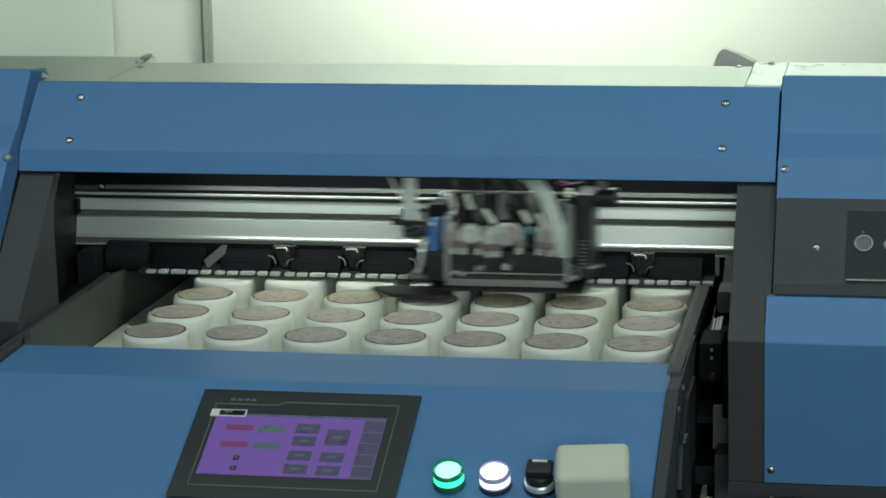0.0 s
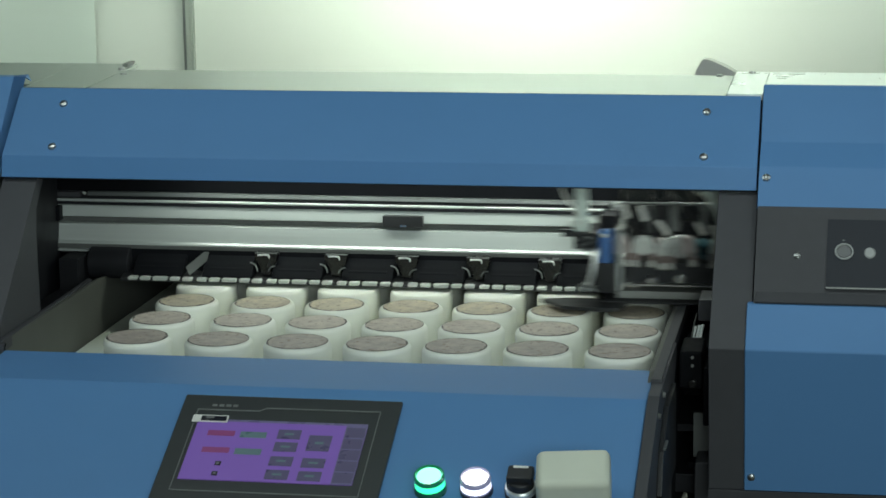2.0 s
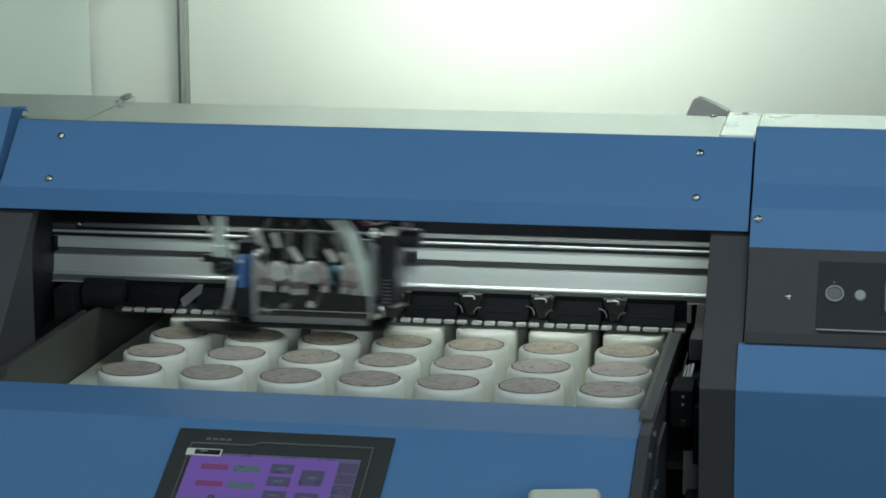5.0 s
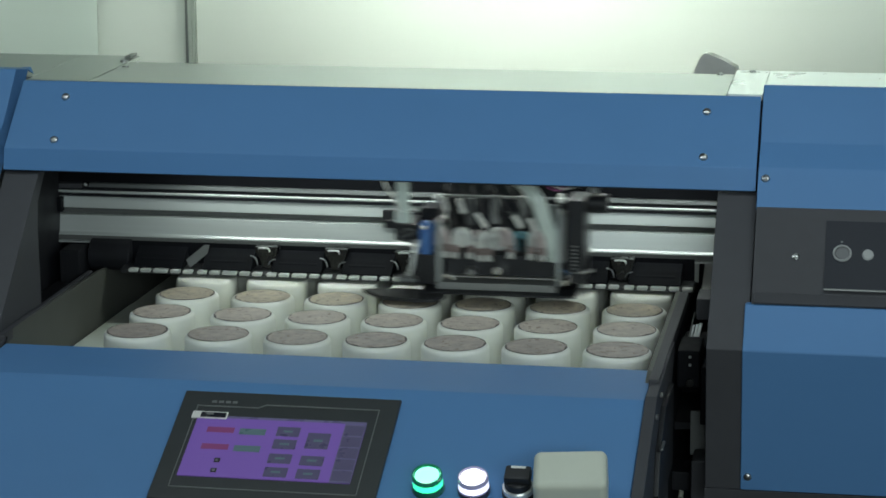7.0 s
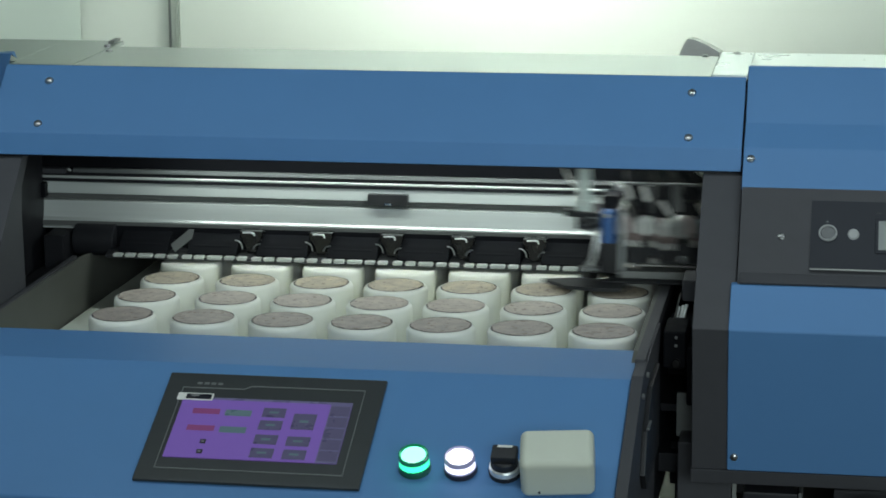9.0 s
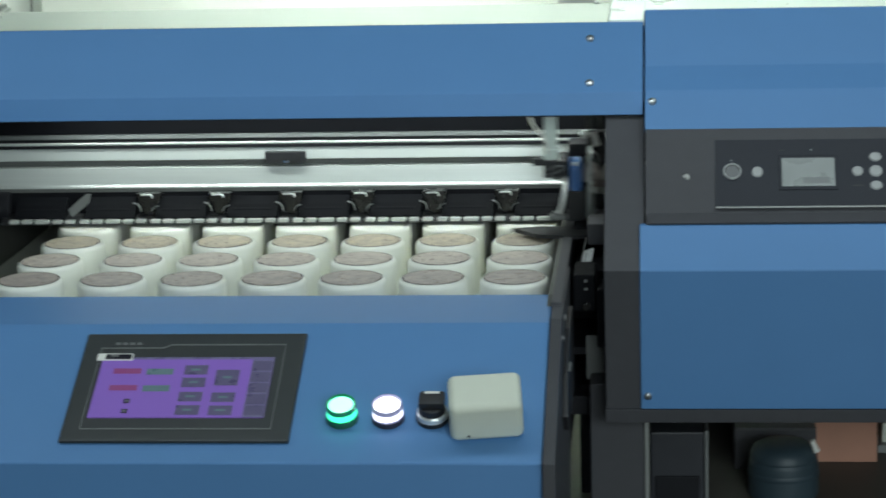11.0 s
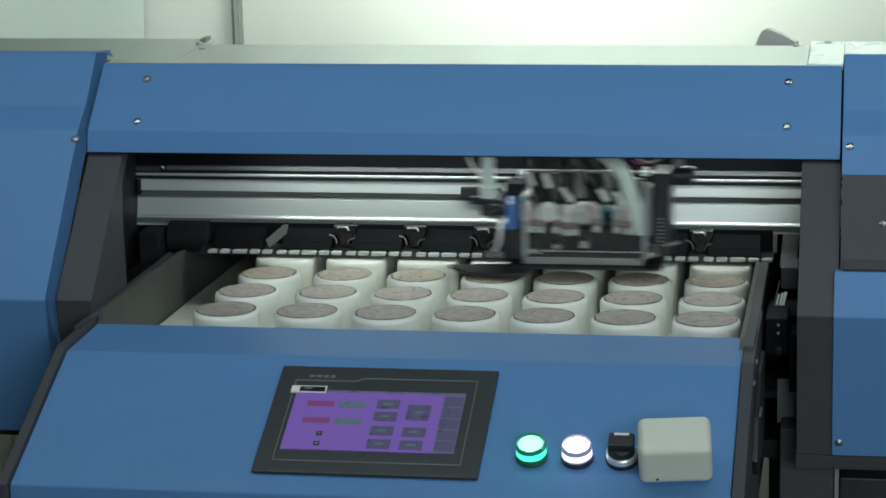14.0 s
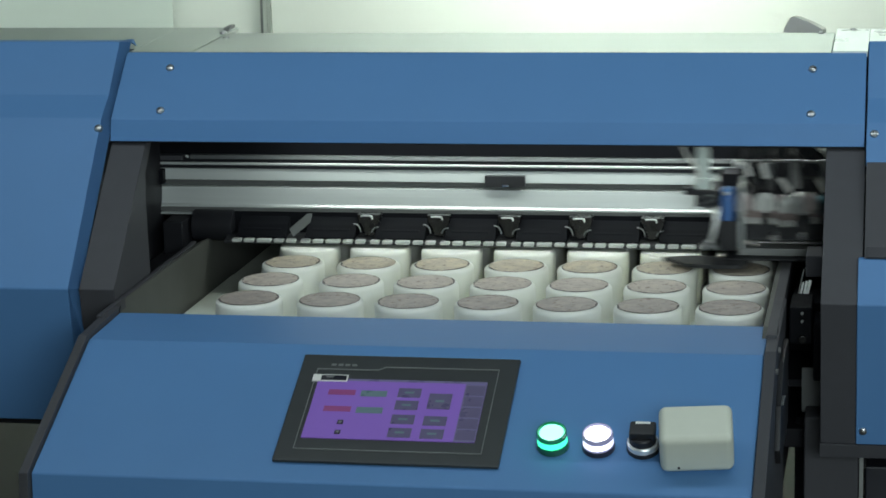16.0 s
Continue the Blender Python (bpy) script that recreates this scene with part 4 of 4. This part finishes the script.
def carriage_parts():
    c = carriage
    yf = 0.200
    tagged(c, "print head carriage with tubes and a steel frame")
    part("base_plate", prism(B(), [(0.188, 0.9575), (0.188, 0.9600), (0.205, 0.9640), (0.330, 0.9640), (0.330, 0.9575)], -0.020, 0.160, 0.0006), BLACK, c, "black base plate")
    wing = B()
    ws = [(-0.090, 0.196), (-0.062, 0.164), (-0.0195, 0.156), (0.004, 0.160), (0.010, 0.187), (-0.0195, 0.205), (-0.06, 0.205)]
    lo = [wing.verts.new((x, y, 0.9545)) for x, y in ws]
    hi = [wing.verts.new((x, y, 0.9588)) for x, y in ws]
    wing.faces.new(hi), wing.faces.new(list(reversed(lo)))
    for i in range(7):
        wing.faces.new((lo[i], lo[(i + 1) % 7], hi[(i + 1) % 7], hi[i]))
    bmesh.ops.recalc_face_normals(wing, faces=wing.faces[:])
    part("base_wing", wing, BLACK, c, "black guard wing under the base")
    part("head_block", box(B(), 0.004, 0.143, yf + 0.012, yf + 0.09, 0.9660, cz(400), 0.002), BLACK, c)
    part("back_block", box(B(), 0.000, 0.150, yf + 0.055, yf + 0.09, cz(400), cz(60), 0.002), INNER, c)
    # steel frame
    part("frame_bar", prism(B(), [(yf - 0.004, cz(560)), (yf - 0.004, cz(526)), (yf + 0.014, cz(512)), (yf + 0.014, cz(560))], cx(350), cx(930), 0.0006), ALU_DULL, c, "bright bent steel frame")
    part("frame_ledge", box(B(), cx(380), cx(920), yf + 0.002, yf + 0.012, cz(505), cz(498)), STEEL, c)
    part("frame_post", box(B(), cx(350), cx(368), yf - 0.003, yf + 0.012, cz(545), cz(235), 0.0008), ALU, c)
    part("frame_post", prism(B(), [(yf - 0.003, cz(530)), (yf - 0.003, cz(240)), (yf + 0.010, cz(170)), (yf + 0.016, cz(170)), (yf + 0.016, cz(530))], cx(932), cx(946), 0.0005), ALU, c)
    part("frame_post", tube(B(), [(cx(352), yf, cz(235)), (cx(372), yf + 0.004, cz(215)), (cx(395), yf + 0.010, cz(240)), (cx(398), yf + 0.01, cz(290))], 0.0012, 6), STEEL, c)
    part("frame_foot", tube(B(), [(cx(950), yf, cz(445)), (cx(985), yf - 0.001, cz(470)), (cx(992), yf - 0.001, cz(505)), (cx(965), yf, cz(525))], 0.0016, 6), CHROME, c)
    part("frame_window", box(B(), cx(948), cx(966), yf + 0.004, yf + 0.03, cz(420), cz(190), 0.0005), ALU_DULL, c)
    # round screws and studs
    for u, v, r, mat in ((648, 462, 0.0048, CHROME), (515, 475, 0.0045, STEEL), (395, 495, 0.0030, CHROME), (430, 505, 0.0022, CHROME), (970, 505, 0.0030, CHROME), (915, 530, 0.0015, BLACK)):
        part("stud", cyl(B(), (cx(u), yf + 0.013, cz(v)), (cx(u), yf - 0.006, cz(v)), r, seg=16, bevel=0.0004), mat, c)
    # dampers with white caps and bent milky tubes
    for k, (u, v, bend) in enumerate(((392, 400, -1), (435, 402, 1), (508, 402, -1), (556, 414, 1), (598, 412, 1), (705, 395, -1), (803, 398, 1), (857, 403, -1))):
        d = part("damper", box(B(), cx(u) - 0.0042, cx(u) + 0.0042, yf + 0.004, yf + 0.018, cz(v - 8), cz(v - 78), 0.0016), DAMPER_BODY, c, "brown ink damper with white cap")
        part("damper_cap", cyl(B(), (cx(u), yf + 0.002, cz(v + 12)), (cx(u), yf + 0.005, cz(v - 14)), 0.0042, 0.0034, seg=14, bevel=0.0006), CAP, d)
        part("damper_elbow", tube(B(), [(cx(u), yf + 0.006, cz(v - 58)), (cx(u + 4 * bend), yf + 0.003, cz(v - 96)), (cx(u + 20 * bend), yf + 0.004, cz(v - 118)), (cx(u + 40 * bend), yf + 0.010, cz(v - 104)), (cx(u + 46 * bend), yf + 0.014, cz(v - 40))], 0.0046, 10), (DAMPER_ROSE, DAMPER, DAMPER, DAMPER, DAMPER, DAMPER_ROSE, DAMPER, DAMPER_ROSE)[k], d)
    # a second row of bent tubes behind the first
    for u, v, w, mat in ((470, 296, 34, DAMPER), (548, 300, 30, DAMPER_ROSE), (640, 286, 44, DAMPER), (752, 300, 34, DAMPER_TEAL), (835, 305, 26, DAMPER)):
        part("tube_loop", tube(B(), [(cx(u - w), yf + 0.018, cz(v + 78)), (cx(u - w), yf + 0.015, cz(v + 22)), (cx(u - w * 0.4), yf + 0.013, cz(v)), (cx(u + w * 0.4), yf + 0.013, cz(v)), (cx(u + w), yf + 0.015, cz(v + 24)), (cx(u + w), yf + 0.018, cz(v + 84))], 0.0043, 9), mat, c, "milky bent ink tube")
    # plates behind, cross rod with end balls
    for a, b, v0, v1, mat in ((400, 440, 165, 290, BRACKET), (470, 505, 150, 280, ROLL), (586, 630, 132, 270, PLATE), (732, 764, 132, 262, PLATE), (640, 725, 145, 240, INNER), (640, 725, 205, 225, PLATE), (872, 925, 170, 400, ROLL)):
        part("back_plate", box(B(), cx(a), cx(b), yf + 0.034, yf + 0.040, cz(v1), cz(v0), 0.0008), mat, c)
    part("cross_rod", cyl(B(), (cx(335), yf + 0.030, cz(135)), (cx(1030), yf + 0.030, cz(135)), 0.0017, seg=14), PLATE, c, "thin grey cross rod")
    for u in (335, 1025):
        part("rod_knob", lathe(B(), [(0, 0.0052), (0.003, 0.0045), (0.0052, 0.0), (0.003, -0.0045), (0, -0.0052)], 16), GUIDE, c, m=Matrix.Translation((cx(u), yf + 0.026, cz(148))))
    part("top_bracket", box(B(), cx(1070), cx(1112), yf + 0.03, yf + 0.036, cz(110), cz(20)), ALU_DULL, c)
    part("valve", lathe(B(), [(0, 0.006), (0.003, 0.005), (0.0034, 0.001), (0.0055, 0), (0.0055, -0.004), (0.002, -0.006), (0, -0.006)], 16), DAMPER, c, m=Matrix.Translation((cx(940), yf + 0.022, cz(125))))
    # hoses with white crimps
    for u0, v0, u1, v1, u2, v2 in ((475, 30, 560, 200, 545, 300), (505, 30, 500, 200, 530, 330), (560, 40, 700, 190, 770, 300), (570, 40, 640, 180, 690, 310), (650, 40, 760, 180, 820, 290), (400, 40, 420, 180, 430, 320), (450, 30, 475, 180, 520, 330), (600, 30, 560, 150, 600, 330)):
        part("hose", tube(B(), [(cx(u0), yf + 0.035, cz(v0)), (cx(u1), yf + 0.006, cz(v1)), (cx(u2), yf + 0.004, cz(v2))], 0.0013, 7), HOSE, c)
    for u0, v0, u1, v1 in ((376, 122, 396, 185), (455, 125, 480, 195), (540, 195, 590, 260), (720, 200, 760, 255), (798, 212, 828, 272)):
        part("crimp", cyl(B(), (cx(u0), yf + 0.004, cz(v0)), (cx(u1), yf + 0.001, cz(v1)), 0.0030, 0.0034, seg=10, bevel=0.0005), CAP, c)
    # thick pale green umbilical and the flat one at the west side
    part("umbilical", tube(B(), [(cx(735), yf + 0.03, cz(10)), (cx(790), yf + 0.008, cz(70)), (cx(838), yf + 0.002, cz(130)), (cx(872), yf + 0.004, cz(230)), (cx(905), yf + 0.010, cz(330)), (cx(912), yf + 0.016, cz(420))], 0.0090, 12, 0.7), TUBE, c, "thick pale green tube bundle")
    part("thin_cable", tube(B(), [(cx(690), yf + 0.02, cz(50)), (cx(760), yf + 0.004, cz(80)), (cx(800), yf + 0.002, cz(130))], 0.0012, 6), CAP, c)
    part("flat_cable", box(B(), cx(142), cx(205), yf + 0.012, yf + 0.016, cz(260), cz(10), 0.0012), TUBE, c, "pale green flat cable")
    part("cable_fold", box(B(), cx(135), cx(210), yf + 0.010, yf + 0.018, cz(268), cz(205), 0.0015), TUBE, c)
    part("thin_cable", tube(B(), [(cx(62), yf + 0.02, cz(30)), (cx(92), yf + 0.016, cz(95)), (cx(140), yf + 0.012, cz(155)), (cx(160), yf + 0.010, cz(230))], 0.0018, 6), CAP, c)
    for a, b, z in ((880, 960, 70), (900, 1010, 62)):
        part("red_wire" if a == 880 else "thin_cable", tube(B(), [(cx(a), yf + 0.02, cz(z)), (cx((a + b) / 2), yf + 0.012, cz(z + 12)), (cx(b), yf + 0.02, cz(z))], 0.0010, 5), UI_RED if a == 880 else CAP, c)
    # west bracket, blue clip, spring
    part("west_bracket", prism(B(), [(yf + 0.006, cz(340)), (yf + 0.006, cz(262)), (yf + 0.02, cz(250)), (yf + 0.05, cz(250)), (yf + 0.05, cz(340))], cx(140), cx(250), 0.001), BLACK, c, "black west bracket")
    part("bracket_arm", box(B(), cx(85), cx(145), yf + 0.008, yf + 0.02, cz(285), cz(250), 0.001), BLACK, c)
    part("west_block", box(B(), cx(248), cx(345), yf, yf + 0.06, cz(545), cz(400), 0.002), BLACK, c)
    part("west_post", box(B(), cx(250), cx(345), yf + 0.02, yf + 0.06, cz(400), cz(190), 0.002), INNER, c)
    part("blue_clip", prism(B(), [(yf - 0.003, cz(400)), (yf - 0.003, cz(285)), (yf + 0.006, cz(248)), (yf + 0.02, cz(245)), (yf + 0.02, cz(400))], cx(264), cx(322), 0.0032), CLIP, c, "blue plastic clip")
    part("clip_tip", box(B(), cx(278), cx(300), yf - 0.004, yf + 0.004, cz(275), cz(262), 0.0005), CAP, c)
    part("lever_leg", tube(B(), [(cx(240), yf + 0.004, cz(338)), (cx(236), yf + 0.001, cz(400)), (cx(226), yf - 0.001, cz(462)), (cx(210), yf, cz(505))], 0.0024, 8, 0.6), GUIDE, c, "bright steel lever leg")
    part("lever_joint", cyl(B(), (cx(238), yf + 0.006, cz(345)), (cx(238), yf - 0.003, cz(345)), 0.0034, seg=14, bevel=0.0006), STEEL, c)
    foot = box(B(), cx(160), cx(246), yf - 0.002, yf + 0.012, cz(536), cz(516), 0.0015)
    box(foot, cx(184), cx(226), yf - 0.001, yf + 0.010, cz(518), cz(500), 0.0015)
    part("lever_foot", foot, PLATE, c, "grey foot of the lever")
    part("spring", tube(B(), [(cx(170), yf + 0.004, cz(300)), (cx(205), yf, cz(278)), (cx(243), yf + 0.003, cz(292)), (cx(205), yf + 0.006, cz(312)), (cx(168), yf + 0.004, cz(326)), (cx(205), yf, cz(338)), (cx(240), yf + 0.003, cz(330))], 0.0014, 7), ROLL, c, "coiled grey hose on the bracket")
    # east clamp with ribs, round motor
    part("belt_clamp", box(B(), cx(975), cx(1060), yf + 0.004, yf + 0.06, cz(520), cz(120), 0.0015), BLACK, c, "ribbed black belt clamp")
    for k in range(8):
        part("clamp_rib", box(B(), cx(1004), cx(1024), yf + 0.002, yf + 0.006, cz(342 + 18 * k), cz(336 + 18 * k)), ALU_DULL, c)
    part("motor", cyl(B(), (cx(1060), yf + 0.03, cz(150)), (cx(1165), yf + 0.03, cz(150)), 0.0115, seg=24, bevel=0.0012), BLACK, c, "small round black motor")
    part("clamp_pin", cyl(B(), (cx(1040), yf + 0.005, cz(465)), (cx(1105), yf + 0.005, cz(450)), 0.003, 0.002, seg=10), STEEL, c)
    part("back_panel", box(B(), cx(340), cx(1000), yf + 0.06, yf + 0.068, cz(230), cz(20)), BRACKET, c)


carriage_parts()

# ---- white wax cylinders with printed tops ----


def wax_cylinders():
    r, h = 0.0375, 0.060
    out = [(r - 0.001, 0.0), (r, 0.001), (r, h - 0.0062)]
    out += [(r - 0.0042 * (1 - math.cos(a)), h - 0.0062 + 0.0057 * math.sin(a)) for a in [k * math.pi / 12 for k in range(1, 7)]]
    out += [(0.0, h - 0.0003)]
    body = lathe(B(), out, 48)
    me = bpy.data.meshes.new("wax_cylinder")
    body.to_mesh(me)
    body.free()
    me.materials.append(WAX)
    me.shade_smooth()
    me.set_sharp_from_angle(angle=radians(40))
    d = B()
    n = 56
    ring = []
    for k in range(n):
        a = 2 * math.pi * k / n
        rr = 0.0338 + 0.0007 * noise.noise(Vector((math.cos(a) * 3, math.sin(a) * 3, 2.0)))
        ring.append((rr * math.cos(a), rr * math.sin(a)))
    lo = [d.verts.new((x, y, -0.0003)) for x, y in ring]
    hi = [d.verts.new((x, y, 0.0002)) for x, y in ring]
    d.faces.new(hi)
    for k in range(n):
        d.faces.new((lo[k], lo[(k + 1) % n], hi[(k + 1) % n], hi[k]))
    bmesh.ops.recalc_face_normals(d, faces=d.faces[:])
    tops = []
    for mat in PRINTS:
        dm = bpy.data.meshes.new("printed_top")
        d.to_mesh(dm)
        dm.materials.append(mat)
        tops.append(dm)
    d.free()
    rnd = random.Random(4)
    # how far the cylinders stand off an even grid, in millimetres
    stray = ((-5.6, -1.2, -0.5, 0.0, -1.0, -0.6, -0.5), (-3.8, 3.0, 1.9, 1.9, 0.7, 0.0, 0.0), (0.7, 3.9, 3.9, 3.9, 1.3, 0.0, 0.0))
    for row in range(6):
        for col in range(7):
            cup = new("wax_cylinder", me)
            cup.matrix_basis = pose((col - 3) * 0.0885 + (stray[row][col] / 1000 if row < 3 else rnd.uniform(-0.0006, 0.0006)), row * 0.0885 + rnd.uniform(-0.0006, 0.0006), 0.890, 0, 0, rnd.uniform(-8, 8))
            if row < 3:
                kind = ("grey-brown", "beige-grey", "warm beige")[row]
                tagged(cup, "white wax cylinder with a printed " + kind + " top in the tray", "cylinder", "cylinders in the tray")
                top = new("printed_top", tops[row])
                top.parent, top.location = cup, (0, 0, h)
                top.scale = (1, 1, 1) if row == 0 else (0.98, 0.98, 1) if row == 1 else (0.96, 0.96, 1)
                tagged(top, "round " + kind + " print with thin dark rim")
            else:
                tagged(cup, "white wax cylinder with a blank top under the rollers", "cylinder", "cylinders in the tray")


wax_cylinders()

# ---- things on the stand's shelf ----


def shelf_things():
    z = 0.6002
    b = tagged(new("bucket"), "dark teal plastic canister with rounded shoulder on the shelf", "canister")
    b.location = (0.569, 0.30, z)
    part("body", lathe(B(), [(0, 0), (0.041, 0), (0.043, 0.004), (0.043, 0.036), (0.0422, 0.042)], 44), BUCKET, b)
    part("shoulder", lathe(B(), [(0.0422, 0.042), (0.0405, 0.046), (0.0412, 0.0475), (0.0405, 0.053), (0.037, 0.060), (0.028, 0.0655), (0.0, 0.068)], 44), BUCKET, b, "rounded shoulder")
    part("band", lathe(B(), [(0.0432, 0.026), (0.0440, 0.028), (0.0440, 0.031), (0.0432, 0.033)], 44), BUCKET, b)
    part("spout", cyl(B(), (0.0395, -0.016, 0.0585), (0.0335, -0.018, 0.0735), 0.0042, 0.0032, seg=12, bevel=0.0008), CAP, b, "small white spout")
    q = tagged(new("drawer_box"), "dark grey drawer box on the shelf behind the canister", "box")
    q.location = (0.562, 0.44, z)
    part("body", box(B(), -0.050, 0.052, -0.05, 0.05, 0.0, 0.055, 0.002), GREY, q)
    part("lip", box(B(), -0.050, 0.052, -0.053, -0.0505, 0.041, 0.053, 0.0006), GREY, q)
    c = tagged(new("carton"), "brown cardboard carton on the shelf", "carton")
    c.location = (0.6525, 0.46, z)
    part("body", box(B(), -0.039, 0.040, -0.04, 0.04, 0.0, 0.085, 0.0015), CARTON, c)
    part("flap", box(B(), -0.039, 0.040, -0.0425, -0.0405, 0.050, 0.086, 0.0006), CARTON, c, "folded carton flap")
    k = tagged(new("black_box"), "black plastic power box on the shelf", "box")
    k.location = (0.4420, 0.24, z)
    part("body", box(B(), -0.034, 0.030, -0.04, 0.04, 0, 0.110, 0.003), SLATE, k)
    part("side_plate", box(B(), 0.0305, 0.0345, -0.042, 0.04, 0, 0.112, 0.001), PLATE, k, "thin grey side plate")
    part("front_recess", box(B(), -0.028, 0.024, -0.0425, -0.0405, 0.006, 0.056, 0.002), INNER, k)
    g = tagged(new("ledge_bar"), "pale grey flat bar lying on the shelf", "bar")
    g.location = (0.760, 0.478, z)
    part("body", box(B(), -0.064, 0.064, -0.022, 0.024, 0.0, 0.0105, 0.0012), PLATE, g)
    part("end_cap", box(B(), -0.0665, -0.0645, -0.021, 0.023, 0.0005, 0.010, 0.0006), GREY, g)
    s = tagged(new("small_box"), "small pale box standing on the flat bar", "box")
    s.location = (0.7145, 0.482, z + 0.0107)
    part("body", box(B(), -0.0118, 0.0115, -0.015, 0.015, 0, 0.026, 0.002), BED, s)
    part("lid", box(B(), -0.0124, 0.0121, -0.0155, 0.0155, 0.0265, 0.034, 0.002), CAP, s)
    w = tagged(new("cable_tube"), "short white tube lying on the drawer box", "tube")
    w.location = (0.571, 0.44, z + 0.0552)
    part("body", cyl(B(), (-0.024, -0.02, 0.004), (0.026, -0.016, 0.004), 0.004, seg=14, bevel=0.0006), CAP, w)
    part("end_cap", cyl(B(), (-0.034, -0.0208, 0.004), (-0.0245, -0.02, 0.004), 0.004, seg=14, bevel=0.0006), BLACK, w)


shelf_things()

# ---- what moves ----
PERIOD, BEGIN = 2.338, 0.72
STROKE_T = (0.0, 0.05, 0.1, 0.18, 0.28, 0.88, 0.93, 0.98, 1.03, 1.07, 1.105, 1.18, 1.30, 2.12, 2.218, 2.29, 2.338)
STROKE_X = (-0.422, -0.412, -0.379, -0.302, -0.207, 0.301, 0.344, 0.369, 0.377, 0.375, 0.365, 0.316, 0.230, -0.306, -0.370, -0.411, -0.422)

DRIFT_T = (0.0, 2.8, 3.3, 4.2, 6.4, 6.9, 7.4, 8.6, 11.0)
DRIFT = (0.0, 0.0, 0.025, 0.025, 0.0, 0.0, 0.025, 0.018, 0.0)


def motions():
    rows = []
    for k in range(0, 241):
        t = k / 15
        late = float(np.interp(t, DRIFT_T, DRIFT))
        rows.append((t, pose(float(np.interp((t - late - BEGIN) % PERIOD, STROKE_T, STROKE_X)), 0, 0)))
    walk(carriage, rows)


motions()
